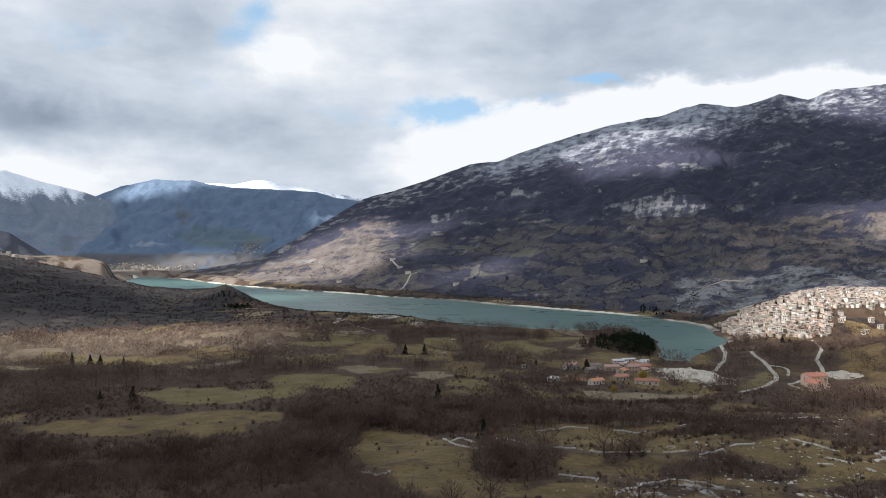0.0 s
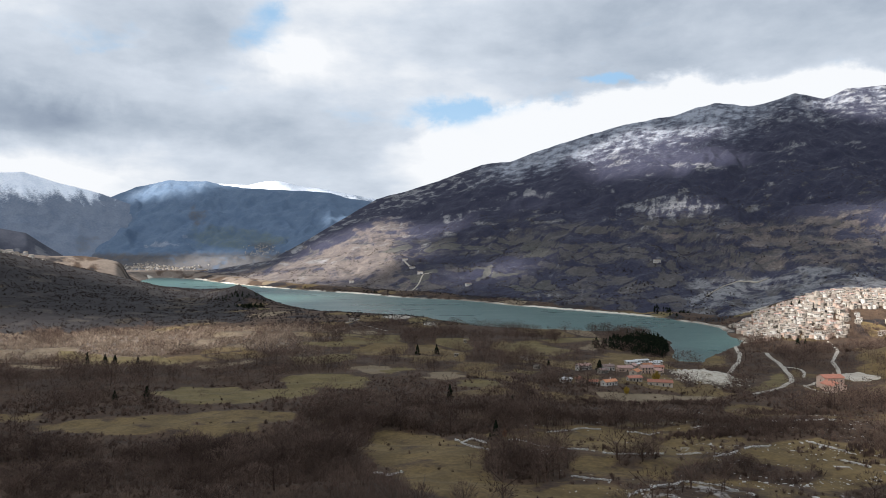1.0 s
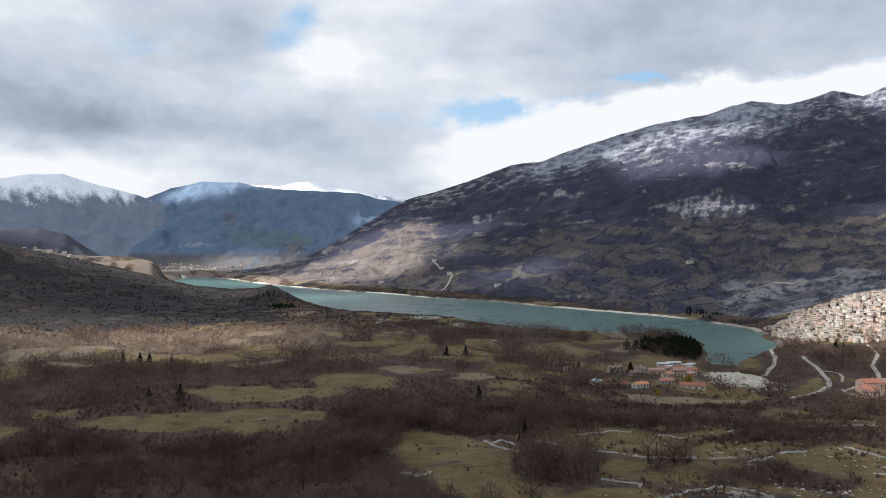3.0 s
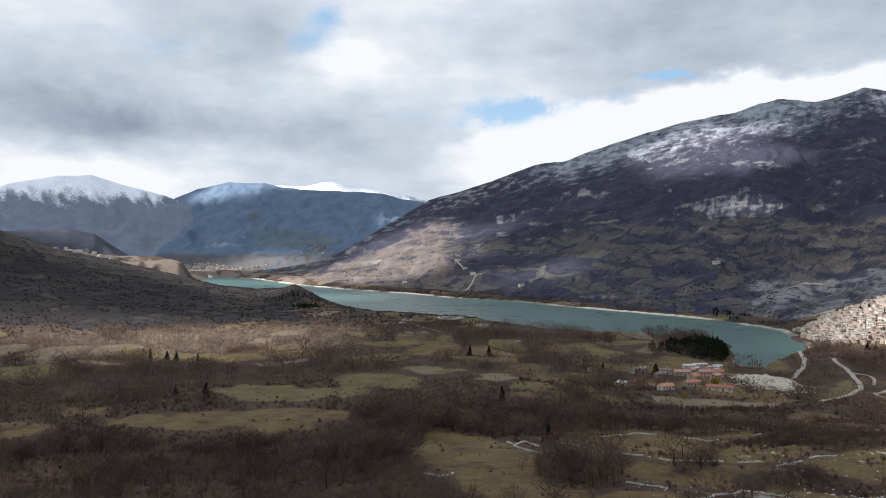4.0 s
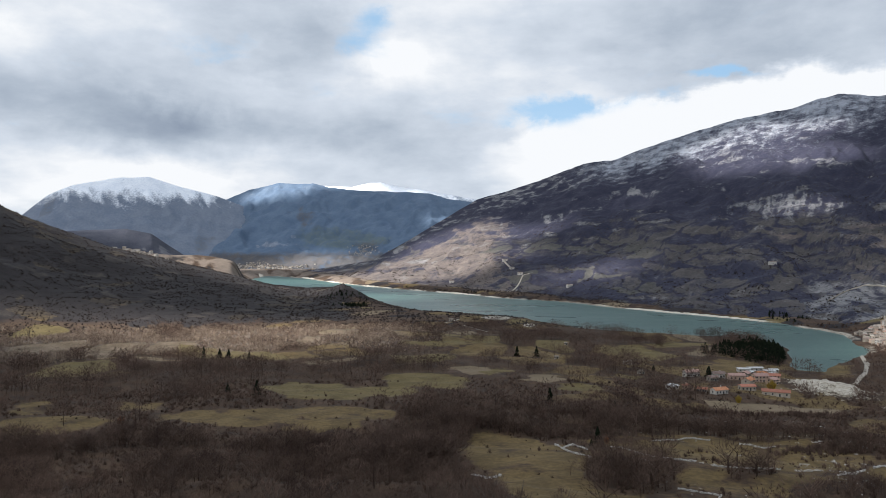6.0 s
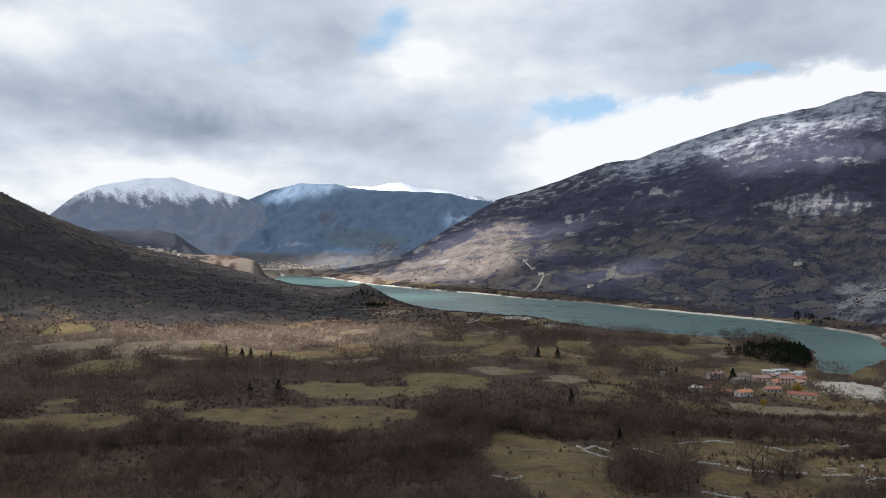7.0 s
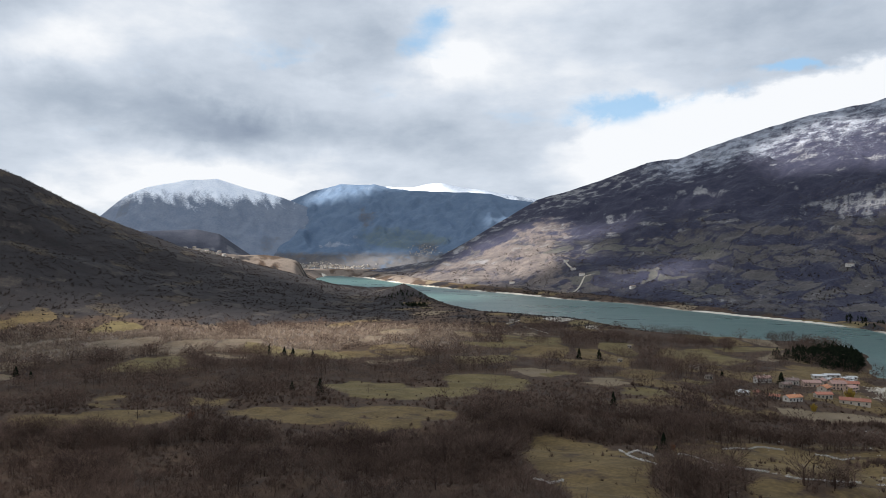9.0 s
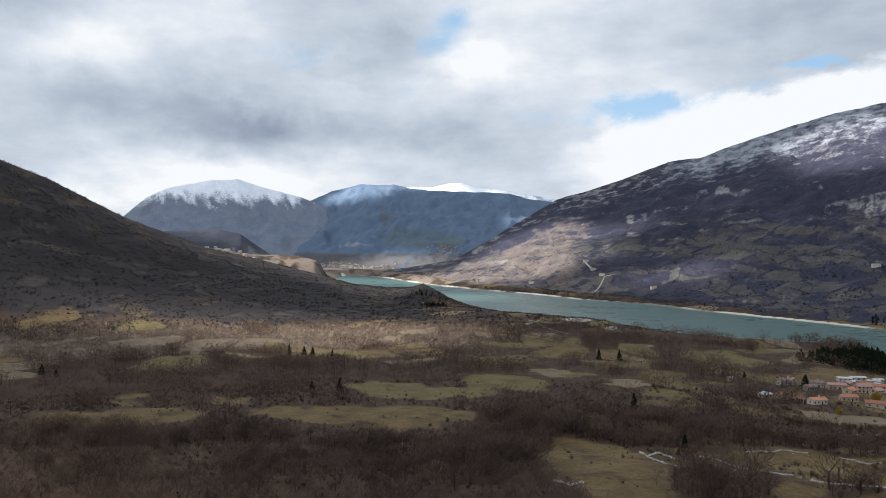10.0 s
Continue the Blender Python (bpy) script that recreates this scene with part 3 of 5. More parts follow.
def paint_high(x, y, z, u, s, ravine):
    rise = (z - 130) / y
    n1, n2, n4 = fbm(x / 260, y / 260, 101, 5), fbm(x / 90, y / 90, 102, 4), fbm(x / 30 + 0.02 * z, y / 55, 104, 4, 0.6)
    # streaks that run aslant down the side, and clearings drawn out along it
    streak = fbm(u * 60 + rise * 150, rise * 330 - u * 95, 105, 5, 0.6)
    gully = fbm(u * 190 - rise * 40, rise * 50, 106, 4, 0.55)
    patch = fbm(u * 42 + 6 * n2 * 0.1, rise * 150 - u * 18, 107, 5, 0.58)
    crest = smooth(0.70, 0.97, s + 0.035 * streak + 0.02 * n1)
    west = smooth(-0.02, 0.10, u) * (1 - 0.45 * smooth(0.40, 0.46, u))
    snow = np.clip(crest * (0.58 + 0.28 * streak + 0.18 * gully) * west, 0, 0.86)
    snow = np.maximum(snow, 0.62 * smooth(0.15, 0.75, gully + 0.5 * streak) * smooth(0.86, 0.96, s) * smooth(0.38, 0.46, u))
    snow = np.maximum(snow, 0.75 * spot(u, rise, 0.095, 0.118, 0.035, 0.006) * smooth(-0.5, 0.5, streak))
    border, mark = terraces(x, y, z, u)
    top = np.interp(u, [-0.25, -0.05, 0.10, 0.30, 0.42, 0.60], [0.000, 0.018, 0.034, 0.040, 0.044, 0.050])
    low = smooth(0.012, -0.010, rise - top + 0.012 * n1 + 0.006 * patch)
    tilled = low * smooth(0.04, 0.14, border)
    pasture = np.maximum(tilled * np.clip(1.5 * mark - 0.25 + 0.35 * n4, 0, 0.95), 0.8 * smooth(0.35, 0.8, patch) * smooth(0.75, 0.5, s))
    green = 0.45 * tilled * (mark > 0.74) * smooth(0.20, 0.10, np.abs(u - 0.0)) * smooth(0.03, 0.0, rise)
    upland = smooth(0.33, 0.42, u + 0.03 * n2) * smooth(0.01, -0.004, rise - np.interp(u, [0.3, 0.42, 0.5, 0.64], [0.030, 0.034, 0.046, 0.056])) * smooth(-0.038, -0.02, rise)
    cliff = spot(u, rise, 0.305, 0.060, 0.095, 0.022) + 0.8 * spot(u, rise, 0.0, 0.045, 0.04, 0.012) + 0.7 * spot(u, rise, 0.10, 0.080, 0.05, 0.012) + 0.55 * spot(u, rise, 0.53, 0.075, 0.03, 0.004)
    rock = 0.75 * smooth(0.5, 1.35, cliff + 0.55 * gully + 0.6 * patch + 0.35 * n4)
    rock = np.maximum(rock, 0.55 * smooth(0.45, 0.9, patch + 0.25 * n4) * smooth(0.30, 0.5, s))
    shoulder = smooth(0.315, 0.345, u + 0.02 * n2) * smooth(-0.040, -0.052, rise + 0.012 * n2 - 0.02 * smooth(0.36, 0.5, u))
    rock = np.maximum(rock, 0.72 * shoulder * smooth(-0.6, 0.3, 0.6 * n4 + 0.5 * patch))
    rock = np.maximum(rock, 0.8 * smooth(-0.2, 0.7, streak + 0.4 * n4) * smooth(0.74, 0.90, s))
    # dry upland; on the left flank this tan also paints in sunlight
    dry = np.maximum(upland * 0.75 * smooth(-0.5, 0.5, patch + 0.4 * n4), 0.75 * smooth(0.2, 0.9, smooth(-0.02, -0.11, u) * smooth(0.97, 0.6, s) + 0.4 * patch + 0.3 * n4 - 0.2))
    dry = np.maximum(dry, 0.85 * spot(u, rise, 0.32, 0.020, 0.05, 0.006) * smooth(-0.3, 0.4, patch))
    dry = np.maximum(dry, 0.8 * smooth(-0.08, -0.17, u) * smooth(0.22, 0.10, s + 0.05 * n2))
    return dict(snow=snow, pasture=pasture, green=green, rock=rock, dry=dry)


HIGH_RIDGE = [(-0.37, 3300, 24), (-0.268, 3050, 82), (-0.215, 3100, 170), (-0.150, 3200, 294), (-0.113, 3250, 366), (-0.068, 3300, 409), (-0.020, 3300, 460),
              (0.037, 3300, 530), (0.078, 3300, 546), (0.111, 3300, 587), (0.176, 3300, 657), (0.241, 3300, 718), (0.314, 3300, 764), (0.371, 3300, 823),
              (0.420, 3300, 804), (0.453, 3300, 829), (0.485, 3300, 866), (0.526, 3300, 837), (0.559, 3300, 890), (0.638, 3300, 912), (0.85, 3300, 930), (1.3, 3000, 800)]
HIGH_FOOT = [(-0.37, 2990, 1), (-0.28, 2400, 1), (-0.215, 2205, 1), (-0.15, 2065, 1), (-0.068, 1874, 1), (0.013, 1790, 1), (0.094, 1612, 1), (0.176, 1494, 1),
             (0.257, 1392, 1), (0.298, 1335, 1), (0.371, 1230, 1), (0.45, 1230, 20), (0.56, 1180, 58), (0.64, 1180, 60), (1.3, 1200, 60)]
high, HIGH = mountain("mountain_high", HIGH_RIDGE, HIGH_FOOT, mat_mountain, 580, 270, 1.0, "long dark mountain dusted with snow along its ridge", paint_high, 200)


def paint_far(x, y, z, u, s, ravine):
    rise = (z - 130) / y
    n3 = fbm(u * 90, rise * 190 + u * 30, 113, 5)
    green = 0.5 * smooth(0.35, 1.2, 1.2 * spot(u, rise, -0.34, 0.018, 0.075, 0.026) + 0.9 * spot(u, rise, -0.28, 0.012, 0.06, 0.012) + 0.35 * n3)
    dry = 0.55 * smooth(0.3, 1.1, spot(u + 0.5 * (rise - 0.05), rise, -0.375, 0.050, 0.026, 0.024) + 1.1 * spot(u, rise, -0.272, 0.004, 0.03, 0.012) + 0.4 * n3)
    dry = np.maximum(dry, (0.8 + 0.3 * n3) * smooth(0.002, -0.012, rise + 0.004 * n3))
    rock = 0.8 * smooth(0.6, 1.0, spot(u, rise, -0.425, 0.006, 0.05, 0.006) + spot(u, rise, -0.395, 0.018, 0.012, 0.010) + 0.55 * n3 - 0.1)
    rock = np.maximum(rock, 0.3 * smooth(0.45, 0.95, ravine + 0.25 * n3))
    return dict(snow=0 * z, green=green, dry=dry, rock=rock)


def paint_snowy(x, y, z, u, s, ravine):
    n1, n2 = fbm(x / 200, y / 200, 121, 4), fbm(u * 90 + s * 6, s * 9, 122, 5)
    n3 = fbm(u * 260 + s * 10, s * 5, 123, 4)
    snow = np.clip(0.5 + (z - 455) / 150 + 0.30 * n2 + 0.22 * n1 + 0.12 * n3, 0, 1)
    return dict(snow=snow, green=0 * z, dry=0.4 * smooth(0.5, 0.8, n1), rock=smooth(0.5, 1.1, n2) * 0.6)


def paint_plain(x, y, z, u, s, ravine):
    return dict(snow=0 * z, green=0 * z, dry=0 * z, rock=smooth(0.6, 0.9, fbm(x / 80, y / 80, 131, 4)))


MID_RIDGE = [(-0.66, 4050, 60), (-0.615, 4100, 150), (-0.557, 4250, 320), (-0.508, 4350, 450), (-0.463, 4400, 530), (-0.414, 4400, 570), (-0.362, 4400, 563),
             (-0.321, 4400, 528), (-0.275, 4400, 513), (-0.215, 4400, 500), (-0.182, 4400, 492), (-0.158, 4400, 456), (-0.10, 4400, 420), (0.0, 4350, 300)]
MID_FOOT = [(-0.66, 3950, 22), (-0.6, 3600, 22), (-0.5, 3400, 22), (0.0, 3400, 22)]
far_side, MID = mountain("mountain_mid", MID_RIDGE, MID_FOOT, mat_far_haze, 260, 110, 2.0, "wooded mountain at the far end of the valley, blue haze painted into its colour", paint_far, 300, power=1.1)
BACK_RIDGE = [(-0.40, 4750, 470), (-0.36, 4750, 588), (-0.33, 4750, 580), (-0.30, 4750, 572), (-0.275, 4750, 598), (-0.256, 4750, 602), (-0.225, 4750, 566),
              (-0.195, 4750, 548), (-0.165, 4750, 520), (-0.135, 4750, 492), (-0.118, 4750, 478), (-0.08, 4750, 450), (0.0, 4700, 380)]
mountain("mountain_back", BACK_RIDGE, [(-0.40, 4500, 300), (0.0, 4500, 300)], mat_far_haze, 160, 40, 0.5, "snow-covered ridge behind the haze-blue mountain", paint_snowy, 340, power=0.9, behind=0.1)
LEFT_RIDGE = [(-1.15, 3100, 240), (-0.858, 3530, 310), (-0.807, 3620, 443), (-0.762, 3700, 507), (-0.72, 3780, 535), (-0.687, 3830, 560), (-0.63, 3930, 573),
              (-0.574, 4030, 516), (-0.514, 4135, 466), (-0.494, 4170, 437), (-0.42, 4250, 330)]
mountain("mountain_left", LEFT_RIDGE, [(-1.15, 2750, 30), (-0.858, 3050, 30), (-0.6, 3450, 30), (-0.42, 3700, 30)], mat_snowy_haze, 220, 110, 0.7,
         "mountain with a snowy summit, grey-blue haze painted into its colour", paint_snowy, 400, power=1.1, behind=0.15)
DARK_RIDGE = [(-0.95, 2400, 150), (-0.839, 2528, 196), (-0.74, 2653, 209), (-0.667, 2745, 217), (-0.625, 2798, 196), (-0.594, 2837, 143), (-0.566, 2872, 97), (-0.53, 2914, 40)]
mountain("hill_dark", DARK_RIDGE, [(-0.95, 2150, 60), (-0.70, 2480, 60), (-0.53, 2700, 20)], mat_dark, 120, 50, 1.2, "low dark wooded hill before the snowy mountain", paint_plain, 500, power=0.8)

# ---- unseen broken grey cloud added overhead to shade the land, gaps sunning the valley ----
# shift, noise scales and GAP_LEVEL are picked so the gaps sun particular places
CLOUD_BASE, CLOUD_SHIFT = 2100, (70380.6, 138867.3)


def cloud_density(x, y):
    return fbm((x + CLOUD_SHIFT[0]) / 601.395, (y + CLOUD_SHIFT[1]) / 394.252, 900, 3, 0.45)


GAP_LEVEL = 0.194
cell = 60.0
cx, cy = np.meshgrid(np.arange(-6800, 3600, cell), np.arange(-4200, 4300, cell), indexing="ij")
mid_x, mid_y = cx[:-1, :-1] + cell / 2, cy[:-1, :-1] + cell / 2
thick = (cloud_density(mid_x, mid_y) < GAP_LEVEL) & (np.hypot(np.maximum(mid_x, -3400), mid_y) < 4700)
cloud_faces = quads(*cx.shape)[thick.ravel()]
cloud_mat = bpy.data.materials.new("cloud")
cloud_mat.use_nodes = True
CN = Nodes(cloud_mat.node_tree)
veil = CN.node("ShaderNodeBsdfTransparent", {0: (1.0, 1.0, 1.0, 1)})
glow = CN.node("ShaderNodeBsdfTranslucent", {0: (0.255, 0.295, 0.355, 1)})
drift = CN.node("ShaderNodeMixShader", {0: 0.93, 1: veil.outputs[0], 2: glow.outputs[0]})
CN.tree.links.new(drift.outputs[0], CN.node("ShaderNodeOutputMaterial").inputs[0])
cloud = sheet("unseen_cloud_layer", np.stack([cx, cy, CLOUD_BASE + 60 * fbm(cx / 900, cy / 900, 901, 3)], -1).reshape(-1, 3), cloud_faces, cloud_mat)
tagged(cloud, "unseen broken grey cloud layer with gaps, added to shade the land", "cloud", kind="structure")


# ---- trees ----
def blades(base, tip, width, rng):
    """Thin three-sided slivers from base to tip points."""
    along = tip - base
    side = np.cross(along, rng.normal(size=along.shape))
    side /= np.linalg.norm(side, axis=1, keepdims=True) + 1e-9
    v = np.stack([base - side * width[:, None], base + side * width[:, None], tip], 1).reshape(-1, 3)
    return v, np.arange(len(v)).reshape(-1, 3)


def stem(a, b, ra, rb, sides=4):
    """A tapered limb."""
    a, b = np.array(a, float), np.array(b, float)
    w = (b - a) / np.linalg.norm(b - a)
    p = np.cross(w, (0.31, 0.87, 0.37))
    p /= np.linalg.norm(p)
    q = np.cross(w, p)
    ang = np.arange(sides) * 2 * math.pi / sides
    ring = np.cos(ang)[:, None] * p + np.sin(ang)[:, None] * q
    v = np.concatenate([a + ra * ring, b + rb * ring])
    k = np.arange(sides)
    n = (k + 1) % sides
    return v, np.concatenate([np.stack([k, n, n + sides], 1), np.stack([k, n + sides, k + sides], 1)])


def weld(pieces):
    verts, faces, count = [], [], 0
    for v, f in pieces:
        verts.append(v)
        faces.append(f + count)
        count += len(v)
    return np.concatenate(verts), np.concatenate(faces)


def bare_tree_shape(seed, limbs, twigs, width, spread=0.32):
    """A leafless tree one unit high: trunk and limbs, and a crown of fine twigs with an uneven outline."""
    rng = np.random.default_rng(seed)
    wood, twig = [stem((0, 0, -0.03), (0.02, 0.01, 0.45), 0.022, 0.012, 4)], []
    for k in range(limbs):
        turn = 2.4 * k + rng.uniform(-0.5, 0.5)
        low = rng.uniform(0.12, 0.5)
        reach, top = spread * rng.uniform(0.5, 1.05), min(0.97, low + rng.uniform(0.22, 0.5))
        a, b = np.array((0.01, 0.01, low)), np.array((reach * math.cos(turn), reach * math.sin(turn), top))
        wood.append(stem(a, b, 0.010, 0.004, 3))
    # twigs fill a rounded, uneven crown and point up and outwards
    bias = rng.uniform(0.75, 1.2, 8)
    turn = rng.uniform(0, 2 * math.pi, twigs)
    rise = rng.uniform(-1, 1, twigs)
    lump = bias[(turn / (2 * math.pi) * 8).astype(int) % 8]
    out = spread * lump * np.sqrt(1 - rise ** 2) * rng.uniform(0.25, 1.0, twigs) ** 0.6
    base = np.stack([out * np.cos(turn), out * np.sin(turn), 0.50 + 0.32 * rise * lump], 1)
    way_out = 0.20 * (base - (0, 0, 0.42)) * (1, 1, 0.6) + (0, 0, 0.06) + rng.normal(size=(twigs, 3)) * 0.045
    twig.append(blades(base, base + way_out * rng.uniform(0.5, 1.15, (twigs, 1)), rng.uniform(0.5, 1.0, twigs) * width, rng))
    return weld(wood), weld(twig)


def conifer_shape(seed, needles, width=0.05, fat=0.24):
    rng = np.random.default_rng(seed)
    wood = stem((0, 0, -0.03), (0, 0, 0.9), 0.022, 0.005, 5)
    h = rng.uniform(0.06, 1.0, needles) ** 0.85
    turn = rng.uniform(0, 2 * math.pi, needles)
    reach = fat * (1.02 - h) ** 0.8 * rng.uniform(0.65, 1.15, needles) + 0.012
    base = np.stack([0.25 * reach * np.cos(turn), 0.25 * reach * np.sin(turn), h + 0.02], 1)
    tip = np.stack([reach * np.cos(turn), reach * np.sin(turn), h - 0.10 * rng.uniform(0.2, 1.2, needles)], 1)
    return wood, blades(base, tip, rng.uniform(0.6, 1.2, needles) * width, rng)


def clump_shape(seed, twigs, width):
    """A low bush or a far tree: a rounded tuft of slivers."""
    rng = np.random.default_rng(seed)
    turn, out = rng.uniform(0, 2 * math.pi, twigs), rng.uniform(0.0, 0.42, twigs)
    base = np.stack([out * np.cos(turn) * 0.6, out * np.sin(turn) * 0.6, rng.uniform(-0.05, 0.25, twigs)], 1)
    tip = np.stack([out * np.cos(turn) * 1.25, out * np.sin(turn) * 1.25, (1.02 - 1.2 * out ** 1.5) * rng.uniform(0.6, 1.05, twigs)], 1)
    return blades(base, tip, rng.uniform(0.6, 1.2, twigs) * width, rng)


def scatter(name, shapes, where, heights, material, label, category, seed, widen=1.0):
    """Many plants joined in one mesh, each with its own size, turn and tint."""
    rng = np.random.default_rng(seed)
    all_v, all_f, all_t, count = [], [], [], 0
    kind = rng.integers(0, len(shapes), len(where))
    for k, (v, f) in enumerate(shapes):
        mine = np.flatnonzero(kind == k)
        if not len(mine):
            continue
        turn = rng.uniform(0, 2 * math.pi, len(mine))
        c, s, h = np.cos(turn)[:, None], np.sin(turn)[:, None], heights[mine][:, None]
        wide = h * widen * rng.uniform(0.8, 1.3, (len(mine), 1))
        px = (v[None, :, 0] * c - v[None, :, 1] * s) * wide + where[mine][:, 0:1]
        py = (v[None, :, 0] * s + v[None, :, 1] * c) * wide + where[mine][:, 1:2]
        pz = v[None, :, 2] * h + where[mine][:, 2:3]
        all_v.append(np.stack([px, py, pz], -1).reshape(-1, 3))
        all_f.append((f[None] + (count + np.arange(len(mine)) * len(v))[:, None, None]).reshape(-1, 3))
        patch = 0.5 + 0.5 * fbm(where[mine][:, 0] / 40, where[mine][:, 1] / 40, 77, 3)
        tint = np.clip(0.25 * patch + 1.05 * rng.uniform(0, 1, len(mine)) ** 1.5 - 0.05, 0, 1)
        all_t.append(np.repeat(tint, len(v)))
        count += len(mine) * len(v)
    ob = sheet(name, np.concatenate(all_v), np.concatenate(all_f), material, dict(tint=np.concatenate(all_t)), False)
    return tagged(ob, label, category, kind="stuff")


def on_ground(x, y, sink=0.0):
    return np.stack([x, y, ground_height(x, y) - sink], -1)


def strewn(count, r0, r1, a0, a1, seed):
    """Random places in a ring sector round the origin (metres and degrees), evenly spread over the ground."""
    rng = np.random.default_rng(seed)
    r = np.sqrt(rng.uniform(r0 ** 2, r1 ** 2, count))
    a = np.radians(rng.uniform(a0, a1, count))
    return r * np.sin(a), r * np.cos(a), rng


ROADS = dict(
    bend=[(240, 566), (256, 578), (280, 600), (306, 636), (322, 672), (329, 700), (345, 750), (357, 800), (379, 856)],
    fork=[(333, 708), (346, 704), (344, 690), (330, 664)],
    quarry=[(270, 690), (279, 708), (304, 752), (340, 835), (370, 925)],
    village=[(366, 668), (374, 684), (386, 712), (392, 730), (430, 790), (470, 862), (500, 940)],
    chalet=[(366, 660), (345, 650), (326, 632), (308, 614), (298, 598), (302, 582), (316, 572)])


def road_distance(x, y):
    best = np.full(np.shape(x), 1e9)
    for line in ROADS.values():
        for (ax, ay), (bx, by) in zip(line[:-1], line[1:]):
            s = np.clip(((x - ax) * (bx - ax) + (y - ay) * (by - ay)) / ((bx - ax) ** 2 + (by - ay) ** 2), 0, 1)
            best = np.minimum(best, np.hypot(x - ax - s * (bx - ax), y - ay - s * (by - ay)))
    return best


def wooded(x, y):
    """The share of ground that trees and scrub cover."""
    meadow, green, straw, rock, sand, hedge, fallow, heath = cover(x, y)
    r, az = np.hypot(x, y), np.degrees(np.arctan2(x, y))
    bare = np.maximum(np.maximum(meadow, green), straw)
    # grazed margins below the fields, where only low growth stands
    for step in (0.0, 12.0, 24.0, 34.0):
        ahead = 1 + step / np.maximum(r, 1)
        bare = np.maximum(bare, 0.97 * np.maximum.reduce([within(x * ahead, y * ahead, kind) for kind in ("meadow", "green", "straw")]))
    thicket = smooth(-0.45, 0.15, fbm(x / 55, y / 40, 61, 3))
    share = (1 - smooth(0.35, 0.55, bare)) * (0.68 + 0.32 * thicket) + 0.010 * bare
    share = np.maximum(share, hedge)
    # thinner on the stony pastures and near the roofs
    share = np.maximum(share * (1 - 0.82 * smooth(-45, -10, x) * smooth(450, 410, y)), 0.95 * within(x, y, "thicket"))
    share = share * (1 - 0.6 * sunlit_belt(x, y))
    for hx, hy, a, b in CLEARED:
        share = share * np.maximum(0.22 if hx == 155 else 0, smooth(0.8, 1.3, np.hypot((x - hx) / a, (y - hy) / b)))
    return share * smooth(4, 22, lake_distance(x, y)) * smooth(3.5, 6.5, road_distance(x, y))


CLEARED = [(155, 658, 42, 24), (110, 620, 14, 8), (160, 604, 24, 9), (200, 734, 18, 12), (232, 650, 24, 38), (312, 590, 24, 22), (368, 655, 20, 24),
           (505, 1050, 85, 62), (150, 580, 34, 20), (540, 1262, 30, 30), (320, 690, 10, 50)]

def grown(x, y, rng):
    """Heights of trees: tall inside the thickets, low at their edges."""
    inside = smooth(-0.4, 0.45, fbm(x / 55, y / 40, 61, 3))
    return np.clip(rng.lognormal(2.12, 0.32, len(x)) * (0.70 + 0.62 * inside) * (0.95 + 0.55 * fbm(x / 30, y / 25, 67, 3)), 2.2, 17)


# near woods: leafless trees
full = [weld(list(bare_tree_shape(k, 4, 200, 0.0095, 0.44))) for k in range(8)]
x, y, rng = strewn(8600, 205, 470, -51, 35, 1)
keep = rng.uniform(0, 1, len(x)) < wooded(x, y)
x, y = x[keep], y[keep]
order = np.argsort(np.hypot(x, y + 0.3 * np.abs(x)))
near_trees = order[:270]
rest = order[270:]
tall = grown(x, y, rng)
NEAR = [(float(x[k]), float(y[k]), float(tall[k])) for k in near_trees]
scatter("near_woodland", full, on_ground(x[rest], y[rest]), tall[rest], mat_twig, "dense leafless brown winter woodland and scrub", "woodland", 2, 1.15)

# undergrowth between the trees, and low bushes on the pastures
tuft = [clump_shape(40 + k, 6, 0.15) for k in range(5)]
fluff = [clump_shape(50 + k, 20, 0.05) for k in range(5)]
x, y, rng = strewn(26000, 215, 640, -51, 35, 19)
keep = rng.uniform(0, 1, len(x)) < np.maximum.reduce([0.75 * wooded(x, y), 0.55 * smooth(0.4, 0.2, np.maximum.reduce(cover(x, y)[:3])), 0.02 + 0.40 * smooth(0.0, 0.5, fbm(x / 30, y / 18, 63, 3)) * smooth(-40, 60, x) * (road_distance(x, y) > 6)]) * (road_distance(x, y) > 5) * smooth(0, 6, lake_distance(x, y))
scatter("undergrowth", fluff, on_ground(x[keep], y[keep], 0.1), np.clip(rng.lognormal(0.45, 0.45, keep.sum()), 0.6, 3.5), mat_twig, "low leafless bushes and brambles", "bushes", 20, 1.5)

# hedges and thickets on the stony pastures
HEDGES = [[(127, 478), (156, 460), (179, 430)], [(183, 414), (209, 417), (230, 420)], [(95, 540), (143, 522), (198, 510)], [(118, 400), (150, 412), (186, 404)], [(205, 360), (240, 366)],
          [(200, 470), (244, 458)], [(-53, 450), (-15, 434), (26, 420)], [(-35, 510), (6, 488), (45, 482)], [(40, 500), (90, 470), (140, 480)]]
hx, hy = [], []
rng = np.random.default_rng(27)
for line in HEDGES:
    line = np.array(line, float)
    seg = np.concatenate([[0], np.cumsum(np.hypot(*np.diff(line, axis=0).T))])
    at = rng.uniform(0, seg[-1], int(seg[-1] * 3.6))
    hx.append(np.interp(at, seg, line[:, 0]) + rng.normal(0, 3.5, len(at)))
    hy.append(np.interp(at, seg, line[:, 1]) + rng.normal(0, 4.5, len(at)))
hx, hy = np.concatenate(hx), np.concatenate(hy)
